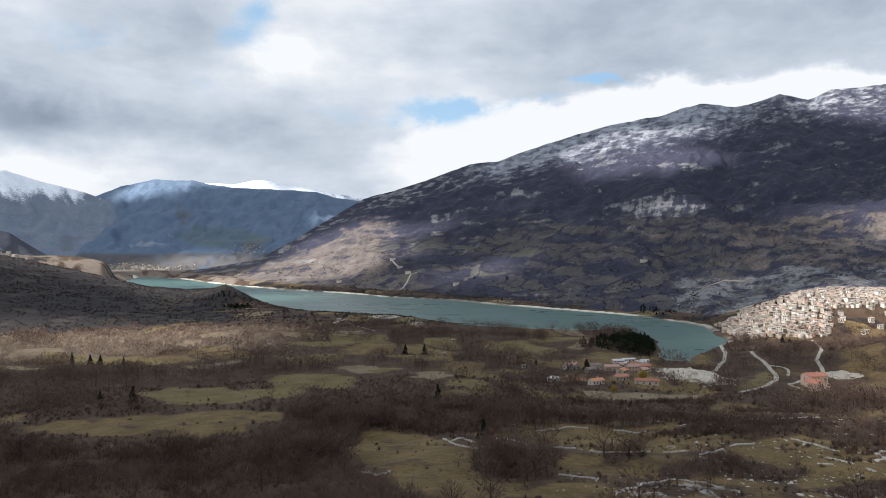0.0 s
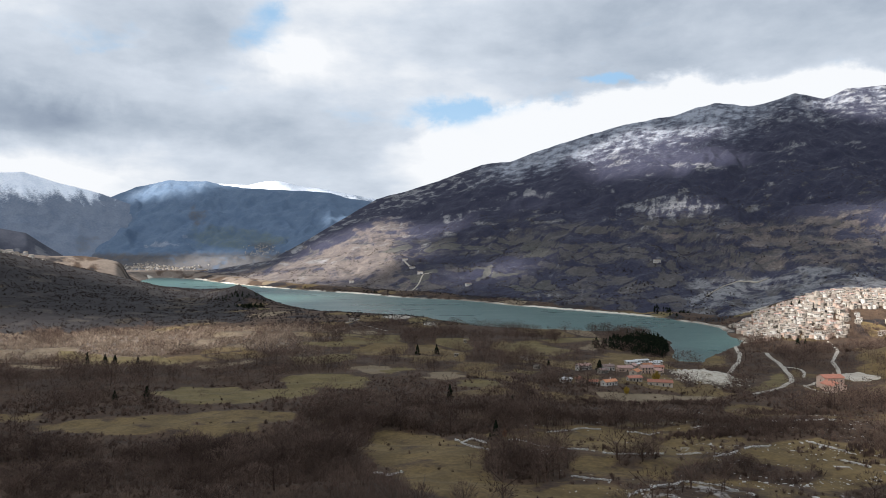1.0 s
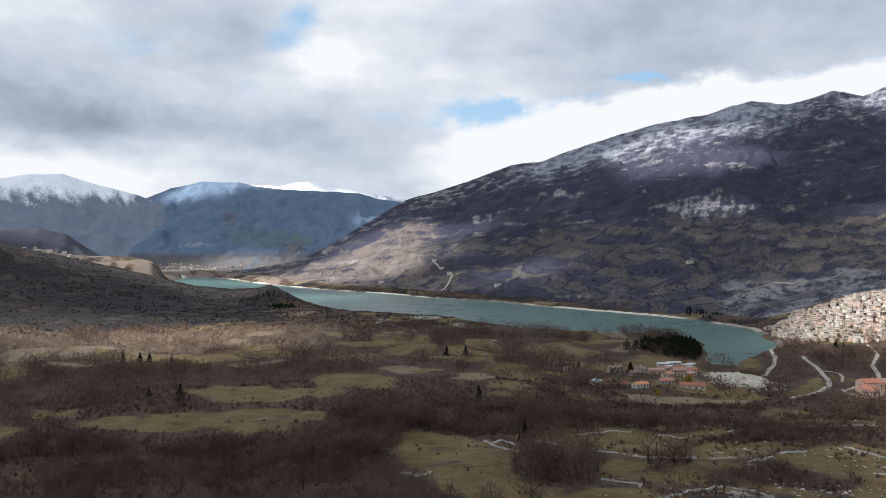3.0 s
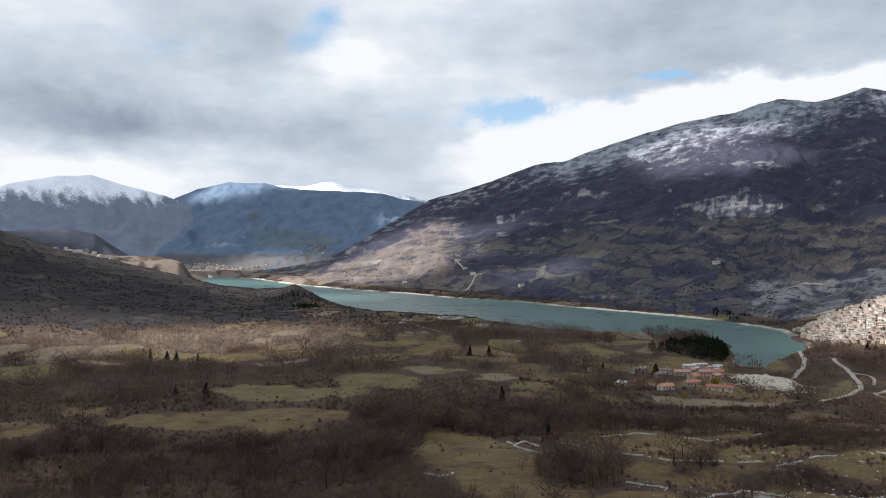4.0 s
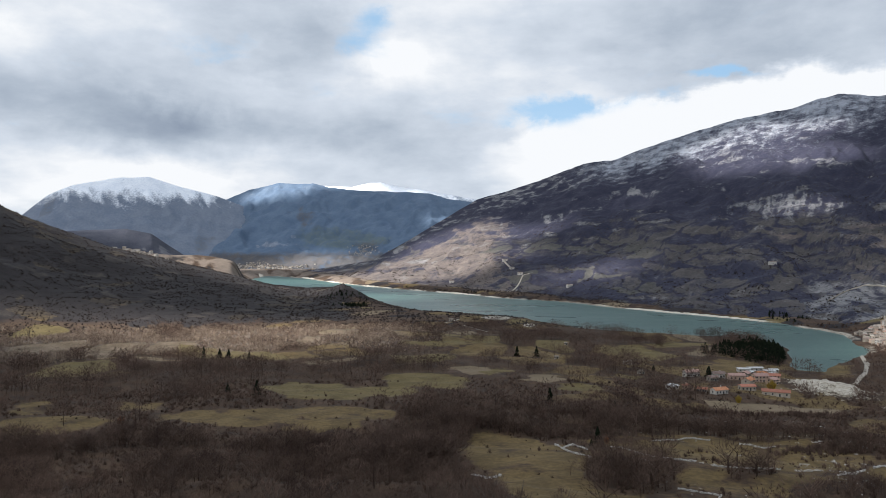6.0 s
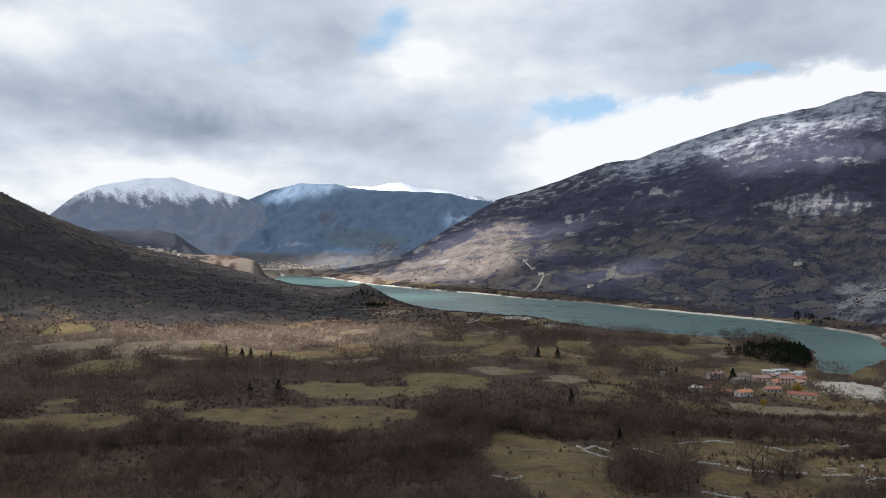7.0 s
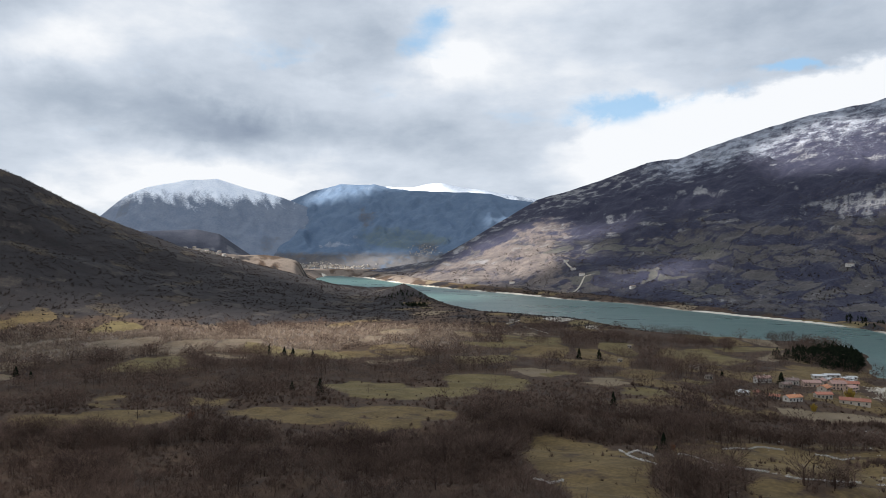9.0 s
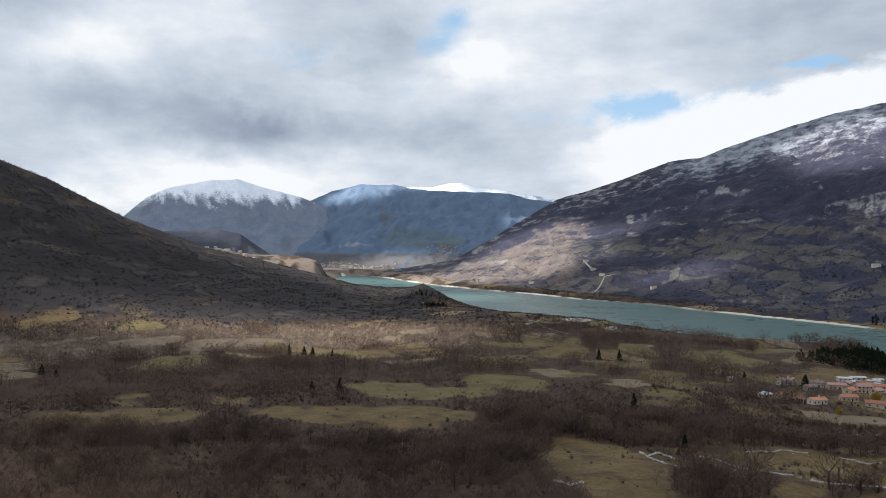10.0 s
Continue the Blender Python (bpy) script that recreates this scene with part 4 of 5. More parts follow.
scatter("pasture_hedges", fluff + [weld(list(bare_tree_shape(70, 3, 40, 0.03)))], on_ground(hx, hy, 0.1), rng.uniform(1.6, 4.2, len(hx)), mat_twig, "dense dark leafless hedges across the stony pasture", "hedge", 28, 1.3)

# middle woods
half = [weld([bare_tree_shape(20 + k, 4, 76, 0.018, 0.46)[1], stem((0, 0, -0.03), (0, 0, 0.6), 0.013, 0.006, 3)]) for k in range(6)]
x, y, rng = strewn(23000, 470, 1150, -51, 35, 3)
keep = rng.uniform(0, 1, len(x)) < wooded(x, y) * 0.85
x, y = x[keep], y[keep]
scatter("middle_woodland", half, on_ground(x, y), grown(x, y, rng), mat_twig, "leafless brown hedgerows and copses across the valley", "woodland", 4, 1.25)

# scrub and young ash at the valley's middle, sunlight painted into their pale colour
x, y, rng = strewn(15000, 830, 1160, -48, -6, 35)
keep = (rng.uniform(0, 1, len(x)) < sunlit_belt(x, y) * smooth(-1.1, 0.0, fbm(x / 60, y / 30, 70, 3)) * smooth(0.5, 0.25, np.maximum(*cover(x, y)[:2]))) & (lake_distance(x, y) > 12)
x, y = x[keep], y[keep]
scatter("pale_scrub", fluff, on_ground(x, y, 0.1), np.clip(rng.lognormal(1.25, 0.35, len(x)), 1.5, 8), mat_sunlit_scrub, "pinkish-brown leafless scrub across the valley floor, sunlight painted into its pale colour", "scrub", 36, 1.3)

# far scrub on the left hill and behind the near shore
x, y, rng = strewn(70000, 1120, 2150, -52, 6, 5)
keep = rng.uniform(0, 1, len(x)) < (0.62 * smooth(-0.5, 0.3, fbm(x / 30, y / 45, 64, 3)) * smooth(0.35, 0.15, cover(x, y)[6]) + 0.95 * cover(x, y)[5]) * (lake_distance(x, y) > 6)
x, y = x[keep], y[keep]
scatter("hill_scrub", tuft, on_ground(x, y, 0.3), np.clip(rng.lognormal(0.75, 0.4, len(x)), 1.0, 5), mat_scrub, "leafless scrub on the long dark hill", "woodland", 6, 1.3)


# scrub on the slopes round the village
x, y, rng = strewn(5200, 900, 1380, 17, 37, 29)
keep = rng.uniform(0, 1, len(x)) < 0.75 * smooth(0.75, 1.1, np.hypot((x - 520) / 110, (y - 1050) / 70)) * smooth(3, 10, lake_distance(x, y)) * smooth(-0.4, 0.3, fbm(x / 40, y / 40, 68, 3))
x, y = x[keep], y[keep]
scatter("village_scrub", fluff + half[:2], on_ground(x, y, 0.2), np.clip(rng.lognormal(1.2, 0.35, len(x)), 1.5, 8), mat_twig, "leafless scrub on the slopes round the village", "woodland", 30, 1.3)


# scrub and hedges on the high mountain's lower slopes
def on_mountain(count, seed, low, high_end):
    mx, my, mz, mu, ms = HIGH
    rng = np.random.default_rng(seed)
    rows = np.flatnonzero((ms[:, 0] >= low) & (ms[:, 0] <= high_end))
    i, j = rng.choice(rows, count), rng.integers(0, mx.shape[1] - 1, count)
    f, g = rng.uniform(0, 1, count), rng.uniform(0, 1, count)
    i = np.minimum(i, mx.shape[0] - 2)
    pick = lambda a: (a[i, j] * (1 - f) + a[i, j + 1] * f) * (1 - g) + (a[i + 1, j] * (1 - f) + a[i + 1, j + 1] * f) * g
    return pick(mx), pick(my), pick(mz), pick(mu), pick(ms), rng


x, y, z, u, s, rng = on_mountain(80000, 7, 0.0, 0.6)
n1, n2 = fbm(x / 260, y / 260, 101, 5), fbm(x / 90, y / 90, 102, 4)
n4 = fbm(x / 30 + 0.02 * z, y / 55, 104, 4, 0.6)
border, mark = terraces(x, y, z, u)
keep = rng.uniform(0, 1, len(x)) < np.maximum(smooth(0.12, 0.03, border), 0.35 * smooth(-0.2, 0.4, n2)) * (u < 0.75) * (1 - 0.8 * smooth(0.36, 0.42, u) * (s < 0.2))
scatter("mountain_scrub", tuft, np.stack([x, y, z - 0.4], -1)[keep], np.clip(rng.lognormal(0.9, 0.35, len(x)), 1.2, 5)[keep], mat_scrub, "leafless hedges and scrub on the mountain's terraces", "woodland", 8, 1.35)

# dark pines: along the far shore, on the peninsula and the knoll
pine = [weld(list(conifer_shape(60 + k, 90, 0.05, 0.46))) for k in range(4)]
rng = np.random.default_rng(9)
px = np.concatenate([rng.normal(236, 20, 620), rng.normal(262, 10, 300), rng.normal(-490, 22, 40), rng.normal(-437, 13, 70)])
py = np.concatenate([rng.normal(872, 24, 620), rng.normal(905, 34, 300), rng.normal(1570, 20, 40), rng.normal(1478, 16, 70)])
keep = (lake_distance(px, py) > 8)
scatter("pine_wood", pine, on_ground(px[keep], py[keep]), np.where(px < 0, 0.62, 1.0)[keep] * rng.uniform(7, 12, keep.sum()), mat_needle, "small dark pine wood beside the lake", "woodland", 10, 1.2)
x, y, z, u, s, rng = on_mountain(9000, 11, 0.004, 0.06)
lump = fbm(x / 60, y / 60, 65, 3)
keep = (((u > -0.22) & (u < -0.11) & (lump > -0.1)) | ((u > -0.07) & (u < 0.04) & (lump > 0.2)) | ((u > 0.285) & (u < 0.365) & (s < 0.04) & (lump > -0.3)))
brown = (u > -0.24) & (u < 0.44) & (lump < 0.45) & ~keep
scatter("shore_scrub", half, np.stack([x, y, z - 0.3], -1)[brown][:900], rng.uniform(3, 7.5, brown.sum())[:900], mat_scrub, "leafless trees along the lake's far shore", "woodland", 32, 1.3)
scatter("shore_pines", pine, np.stack([x, y, z - 0.5], -1)[keep][:420], rng.uniform(4, 8, keep.sum())[:420], mat_needle, "dark pines along the lake's far shore", "woodland", 12, 1.2)


def mesh_of(name, shape, material):
    v, f = shape
    me = bpy.data.meshes.new(name)
    me.from_pydata(v.tolist(), [], f.tolist())
    me.attributes.new("tint", "FLOAT", "POINT").data.foreach_set("value", np.full(len(v), 0.5, np.float32))
    me.materials.append(material)
    return me


def tree(name, parts, label, group, kind_word="tree"):
    """A tree of unit height under an empty at its foot: parts are (name, shape, material)."""
    root = tagged(new(name), label, kind_word, group)
    for part_name, shape, material in parts:
        new(part_name, mesh_of(part_name, shape, material)).parent = root
    return root


def plant(first, x, y, h, wide, turn):
    z = float(ground_height(np.array([x]), np.array([y]))[0])
    m = Matrix.Translation((x, y, z - 0.1)) @ Matrix.Rotation(turn, 4, "Z")
    made = copy_thing(first, m)
    made.scale = (wide, wide, h)
    return made


rng = np.random.default_rng(13)
firsts = []
for k in range(6):
    wood, twigs = bare_tree_shape(80 + k, 8, 420, 0.006)
    firsts.append(tree("bare_tree", [("trunk", wood, mat_bark), ("crown", twigs, mat_twig)], "leafless grey-brown deciduous tree in winter scrub", "bare trees of the near wood"))
for k, (tx, ty, th) in enumerate(NEAR):
    h = th * 1.1
    if k < len(firsts):
        made = firsts[k]
        made.location = (tx, ty, float(ground_height(np.array([tx]), np.array([ty]))[0]) - 0.1)
        made.scale = (h * 1.1, h * 1.1, h)
    else:
        plant(firsts[k % len(firsts)], tx, ty, h, h * float(rng.uniform(0.9, 1.35)), float(rng.uniform(0, 6.28)))


def single(name, parts, label, places, group="", kind_word="tree"):
    """One kind of tree at several places (x, y, height, width to height)."""
    first = tree(name, parts, label, group, kind_word)
    for k, (tx, ty, h, w) in enumerate(places):
        if k == 0:
            first.location = (tx, ty, float(ground_height(np.array([tx]), np.array([ty]))[0]) - 0.1)
            first.scale = (h * w, h * w, h)
        else:
            plant(first, tx, ty, h, h * w, 1.7 * k)


wood, needles = conifer_shape(90, 300, 0.045, 0.36)
single("conifer", [("trunk", wood, mat_bark), ("crown", needles, mat_needle)], "dark green conifer standing among leafless scrub",
       [(-4, 534, 11, 0.95), (24, 408, 9.5, 1.0), (-228, 510, 12.5, 1.2), (-43, 792, 12, 1.1), (-21, 790, 12.5, 1.0), (140, 676, 10, 1.5), (-257, 520, 8, 1.3), (20, 398, 4, 1.2),
        (-545, 534, 11, 1.2), (-514, 520, 8, 1.2), (42, 512, 4.5, 1.4), (96, 716, 6, 1.3), (440, 900, 9, 1.6), (452, 905, 7, 1.6), (530, 1105, 11, 1.0), (545, 1110, 9, 1.2)], "conifers of the valley")
wood, twigs = bare_tree_shape(91, 8, 170, 0.010, 0.30)
single("round_tree", [("trunk", wood, mat_bark), ("crown", conifer_shape(92, 240, 0.05, 0.40)[1], mat_needle)], "dark evergreen tree on the sunlit meadow",
       [(-386, 722, 13, 0.7), (-368, 724, 11, 1.0), (-359, 727, 10.5, 1.1), (-338, 734, 8, 1.1)], "evergreens on the meadow")
single("willow", [("trunk", wood, mat_bark), ("crown", clump_shape(93, 260, 0.03), mat_willow)], "yellow-twigged willow beside the houses", [(179, 622, 10, 0.9), (139, 566, 6.5, 0.9)], "willows")
single("beech", [("trunk", wood, mat_bark), ("crown", clump_shape(94, 200, 0.03), mat_rust)], "small tree with rusty brown leaves beside a stone wall", [(29, 408, 5, 0.8), (-275, 409, 6, 0.8)], "rusty trees")


# ---- stones, walls and roads ----
def stone_shape(seed):
    rng = np.random.default_rng(seed)
    bm = bmesh.new()
    bmesh.ops.create_icosphere(bm, subdivisions=1, radius=0.5)
    v = np.array([p.co[:] for p in bm.verts]) * rng.uniform(0.7, 1.2, (len(bm.verts), 1)) * (1.2, 1.0, 0.75)
    f = np.array([[p.index for p in face.verts] for face in bm.faces])
    bm.free()
    return v, f


STONES = [stone_shape(k) for k in range(6)]


def heap(name, where, sizes, label, category, seed, kind="", material=None):
    """Stones lying on one another or strewn, as one thing."""
    ob = scatter(name, STONES, where, sizes, material or mat_stone, label, category, seed, 1.1)
    ob["kind"] = kind or "stuff"
    return ob


def along(points, step):
    points = np.array(points, float)
    seg = np.hypot(*np.diff(points, axis=0).T)
    total = np.concatenate([[0], np.cumsum(seg)])
    at = np.arange(0, total[-1], step)
    return np.stack([np.interp(at, total, points[:, 0]), np.interp(at, total, points[:, 1])], 1)


WALLS = [[(0, 393), (13, 357), (27, 342)],
         [(31, 395), (44, 372), (62, 355), (74, 347)],
         [(54, 412), (75, 429), (89, 426)],
         [(104, 430), (114, 409), (121, 414)],
         [(128, 346), (155, 370), (177, 382)],
         [(191, 429), (215, 429), (234, 432)],
         [(51, 305), (60, 298), (66, 295)],
         [(5, 384), (10, 393), (17, 375)],
         [(42, 351), (45, 343)],
         [(73, 344), (106, 356), (128, 354)],
         [(192, 383), (196, 373), (204, 359)],
         [(212, 354), (225, 352)],
         [(191, 352), (196, 336), (199, 319)],
         [(68, 274), (81, 287), (100, 309), (116, 307), (122, 284)],
         [(-37, 316), (-29, 310), (-24, 318)]]
for k, line in enumerate(WALLS):
    rng = np.random.default_rng(200 + k)
    mid = along(line, 0.15)
    gaps = fbm(mid[:, 0] / 7, mid[:, 1] / 7, 210 + k, 2) > -0.4
    mid = mid[gaps] + rng.normal(0, 0.32, (gaps.sum(), 2))
    where = on_ground(mid[:, 0], mid[:, 1]) + np.stack([0 * mid[:, 0], 0 * mid[:, 0], rng.uniform(0.0, 0.8, len(mid))], 1)
    heap("stone_wall", where, rng.uniform(0.3, 0.8, len(mid)), "tumbled pale dry-stone wall across the pasture", "stone wall", 220 + k)

x, y, rng = strewn(13000, 240, 520, -8, 38, 15)
keep = rng.uniform(0, 1, len(x)) < smooth(0.15, 0.8, fbm(x / 26, y / 5, 51, 3) + 0.4 * fbm(x / 60, y / 40, 55, 2)) * smooth(20, 130, x)
heap("pasture_rocks", on_ground(x[keep], y[keep], 0.05), rng.lognormal(-0.75, 0.5, keep.sum()), "pale limestone rocks strewn over the pasture", "rocks", 16)


def ribbon(name, points, width, label, lift=0.25):
    """A gravel road laid on the ground."""
    raw = np.array(points, float)
    mid = along(raw, 3.0)
    for _ in range(6):
        mid[1:-1] = (mid[:-2] + 2 * mid[1:-1] + mid[2:]) / 4
    side = np.gradient(mid, axis=0)
    side = np.stack([side[:, 1], -side[:, 0]], 1) / (np.hypot(side[:, 0], side[:, 1])[:, None] + 1e-9)
    cols = []
    for f in (-0.5, -0.25, 0.0, 0.25, 0.5):
        p = mid + side * width * f * (1 + 0.15 * fbm(mid[:, 0] / 9, mid[:, 1] / 9 + f, 230, 2)[:, None])
        cols.append(np.concatenate([p, (ground_height(p[:, 0], p[:, 1]) + lift - 0.9 * (abs(f) == 0.5))[:, None]], 1))
    ob = sheet(name, np.stack(cols, 1).reshape(-1, 3), quads(len(mid), 5)[:, ::-1], mat_gravel)
    return tagged(ob, label, "road", kind="structure")


ribbon("road_bend", ROADS["bend"], 7, "pale gravel road winding down to the lake")
ribbon("road_fork", ROADS["fork"], 4.5, "pale gravel track forking from the road")
ribbon("road_quarry", ROADS["quarry"], 7, "pale gravel road beside the quarry")
ribbon("road_village", ROADS["village"], 6, "pale road climbing to the village")
ribbon("road_chalet", ROADS["chalet"], 6, "pale gravel drive round the red-roofed chalet")


def yard(name, cx, cy, a, b, label, lift=0.2, material=None, mound=0.0):
    turn, rad = np.meshgrid(np.linspace(0, 2 * math.pi, 37)[:-1], np.array([0.02, 0.12, 0.24, 0.36, 0.48, 0.6, 0.7, 0.8, 0.9, 0.96, 1.0, 1.04]), indexing="ij")
    edge = 1 + 0.22 * fbm(np.cos(turn) * 2 + cx, np.sin(turn) * 2 + cy, 240, 3)
    px, py = cx + a * rad * edge * np.cos(turn), cy + b * rad * edge * np.sin(turn)
    pz = ground_height(px, py) + np.where(rad > 1.01, -0.6, lift) + mound * np.clip(1 - rad ** 2, 0, 1) * (1 + 0.5 * fbm(px / 7, py / 7, 241, 3))
    ob = sheet(name, np.stack([px, py, pz], -1).transpose(1, 0, 2).reshape(-1, 3), quads(12, 36, True)[:, ::-1], material or mat_gravel)
    return tagged(ob, label, "yard", kind="structure")


ribbon("track_shore", [(-186, 1164), (-176, 1206), (-170, 1234)], 5, "short pale track near the lake")
ribbon("track_field", [(-150, 1135), (-146, 1128), (-116, 1062), (-100, 1032)], 4, "pale track between the fields")
ribbon("track_landing", [(-47, 1180), (-37, 1150), (-25, 1072)], 6, "pale bare track near the lake")
yard("ground_yard", 374, 654, 15, 20, "pale gravel yard beside the chalet")
yard("ground_court", 540, 1262, 22, 26, "pale sports ground below the mountain", 1.5)
yard("ground_landing", -41, 1150, 12, 30, "pale bare patch near the lake")
yard("ground_clearing", -105, 1262, 26, 34, "pale bare clearing near the lake")
yard("ground_quarry", 233, 655, 24, 36, "pale quarry mound of broken stone", 0.5, mat_rubble, 5.0)
rng = np.random.default_rng(17)
qx, qy = rng.normal(232, 13, 1500), rng.normal(650, 20, 1500)
heap("quarry_rubble", on_ground(qx, qy) + np.stack([0 * qx, 0 * qx, rng.uniform(2.5, 5.4, 1500) * np.exp(-((qx - 232) / 14) ** 2 - ((qy - 650) / 20) ** 2)], 1),
     rng.lognormal(0.15, 0.5, 1500), "heap of pale quarried stone", "rubble", 18, material=mat_rubble)


# ---- houses ----
def part(name, bm, material, parent, label=""):
    me = bpy.data.meshes.new(name)
    bm.to_mesh(me)
    bm.free()
    me.materials.append(material)
    ob = new(name, me)
    ob.parent = parent
    return tagged(ob, label)


def box(bm, x0, y0, z0, x1, y1, z1):
    m = Matrix.Translation(((x0 + x1) / 2, (y0 + y1) / 2, (z0 + z1) / 2)) @ Matrix.Diagonal((x1 - x0, y1 - y0, z1 - z0, 1))
    bmesh.ops.create_cube(bm, size=1, matrix=m)
    return bm


def house(label, wide, deep, tall, pitch, wall, roof, floors=2, bays=3, category="house", group="", chimney=True):
    """A gabled house: ridge along x, front at -y; walls, roof, chimney, windows and door."""
    root = tagged(new("house"), label, category, group)
    w, d, rise = wide / 2, deep / 2, deep / 2 * pitch
    bm = bmesh.new()
    ring = [bm.verts.new(p) for p in ((-w, -d, -3), (w, -d, -3), (w, d, -3), (-w, d, -3), (-w, -d, tall), (w, -d, tall), (w, d, tall), (-w, d, tall), (-w, 0, tall + rise), (w, 0, tall + rise))]
    for f in ((0, 1, 5, 4), (1, 2, 6, 9, 5), (2, 3, 7, 6), (3, 0, 4, 8, 7), (4, 5, 9, 8), (6, 7, 8, 9), (3, 2, 1, 0)):
        bm.faces.new([ring[k] for k in f])
    part("wall", bm, wall, root)
    bm = bmesh.new()
    e, t = 0.55, 0.28
    for side in (-1, 1):
        eave, low = side * (d + e), tall - e * pitch
        a = [(-w - e, eave, low), (w + e, eave, low), (w + e, 0, tall + rise), (-w - e, 0, tall + rise)]
        lower, upper = [bm.verts.new((px, py, pz + 0.03)) for px, py, pz in a], [bm.verts.new((px, py, pz + t)) for px, py, pz in a]
        bm.faces.new(upper if side < 0 else upper[::-1])
        bm.faces.new(lower[::-1] if side < 0 else lower)
        for k in range(4):
            n = (k + 1) % 4
            bm.faces.new([lower[k], lower[n], upper[n], upper[k]] if side < 0 else [lower[n], lower[k], upper[k], upper[n]])
    part("roof", bm, roof, root)
    if chimney:
        part("chimney", box(bmesh.new(), w * 0.35, d * 0.25, tall, w * 0.35 + 0.8, d * 0.25 + 0.8, tall + rise + 0.9), wall, root)
    for level in range(floors):
        for k in range(bays):
            cx = -w + wide * (k + 0.5) / bays
            z = 1.0 + level * tall / floors
            if level == 0 and k == bays // 2:
                part("door", box(bmesh.new(), cx - 0.6, -d - 0.05, 0, cx + 0.6, -d + 0.1, 2.2), mat_glass, root)
            else:
                part("window", box(bmesh.new(), cx - 0.55, -d - 0.04, z, cx + 0.55, -d + 0.1, z + 1.4), mat_glass, root)
    for level in range(floors):
        part("window", box(bmesh.new(), -w - 0.04, -0.55, 1.0 + level * tall / floors, -w + 0.1, 0.55, 2.4 + level * tall / floors), mat_glass, root)
    return root


def ground_at(x, y):
    return float(ground_height(np.array([float(x)]), np.array([float(y)]))[0])


def stand(ob, x, y, turn, lift=0.0):
    ob.matrix_world = pose(x, y, ground_at(x, y) + lift, 0, 0, turn)
    return ob


# the hamlet
HAMLET = [(127, 690, 16, 9, 4.5, 20, 1, 2), (111, 616, 11, 8, 3.5, 100, 3, 2), (148, 676, 13, 8, 4, 12, 1, 2), (162, 668, 17, 8, 4, 8, 3, 2), (131, 594, 15, 8, 3.5, 30, 1, 2),
          (163, 632, 12, 9, 6, 55, 0, 2), (182, 666, 14, 10, 5.5, 10, 3, 2), (158, 616, 15, 7, 3.5, 15, 0, 2), (176, 600, 24, 8, 3.5, -12, 0, 2), (174, 684, 10, 8, 4.5, 60, 2, 2), (196, 676, 13, 8, 5, -10, 3, 2), (140, 660, 10, 7, 3.5, 25, 2, 2), (192, 700, 12, 7, 4, 15, 0, 2), (120, 604, 9, 6, 3, -20, 2, 1), (188, 652, 9, 8, 5, 35, 3, 2)]
TILES = (3, 2, 5, 3, 4, 4, 3, 2, 2, 3, 2, 5, 4, 2, 3)
for (hx, hy, w, d, t, turn, wall, _), roof in zip(HAMLET, TILES):
    stand(house("rural house with a weathered red tiled roof" if roof in (2, 4) else "rural house with a faded pink tiled roof" if roof == 3 else "long low farm building with a brown roof", w * 0.85, d * 0.85, t, 0.45, mat_walls[wall], mat_roofs[roof], 1 if t < 5 else 2, 4, group="houses of the hamlet"), hx, hy, turn)
SHEDS = [(186, 738, 12, 7, 5), (198, 742, 14, 6, 12), (210, 736, 10, 6, -8), (192, 726, 9, 6, 20), (206, 724, 12, 5, 3), (216, 746, 9, 6, 14), (99, 622, 9, 7, 15)]
for hx, hy, w, d, turn in SHEDS:
    stand(house("low white shed with a pale sheet roof", w, d, 2.8, 0.25, mat_walls[1], mat_white, 1, 3, "shed", "white sheds by the quarry", False), hx, hy, turn)
for hx, hy, w, turn in ((1, 776, 4, 20), (75, 758, 8, 10), (13, 902, 4, 0), (-181, 1206, 7, 20), (82, 700, 6, 15)):
    stand(house("small pale stone hut among the fields", w, w * 0.7, 3.0, 0.35, mat_walls[0], mat_roofs[0], 1, 2, "hut", "huts in the fields", False), hx, hy, turn)
# a rounded white tank beside the barn
tank = tagged(new("tank"), "rounded white tank beside a red-roofed barn", "tank")
bm = bmesh.new()
bmesh.ops.create_uvsphere(bm, u_segments=16, v_segments=8, radius=3.2, matrix=Matrix.Diagonal((1.2, 1, 0.85, 1)))
part("shell", bm, mat_white, tank)
part("plinth", box(bmesh.new(), -4, -3.4, -1.5, 4, 3.4, 0.2), mat_stone, tank)
stand(tank, 100, 632, 20)

# the chalet above the bend
chalet = house("two-storey chalet with a bright red tiled roof", 18, 11, 8.5, 0.42, mat_walls[3], mat_roofs[2], 2, 3, "chalet")
stand(chalet, 322, 602, 8, 1.0)
annex = house("lower gabled wing with a bright red tiled roof", 15, 13, 4.2, 0.42, mat_walls[3], mat_roofs[2], 1, 3, "chalet")
stand(annex, 316, 586, 98, 1.0)

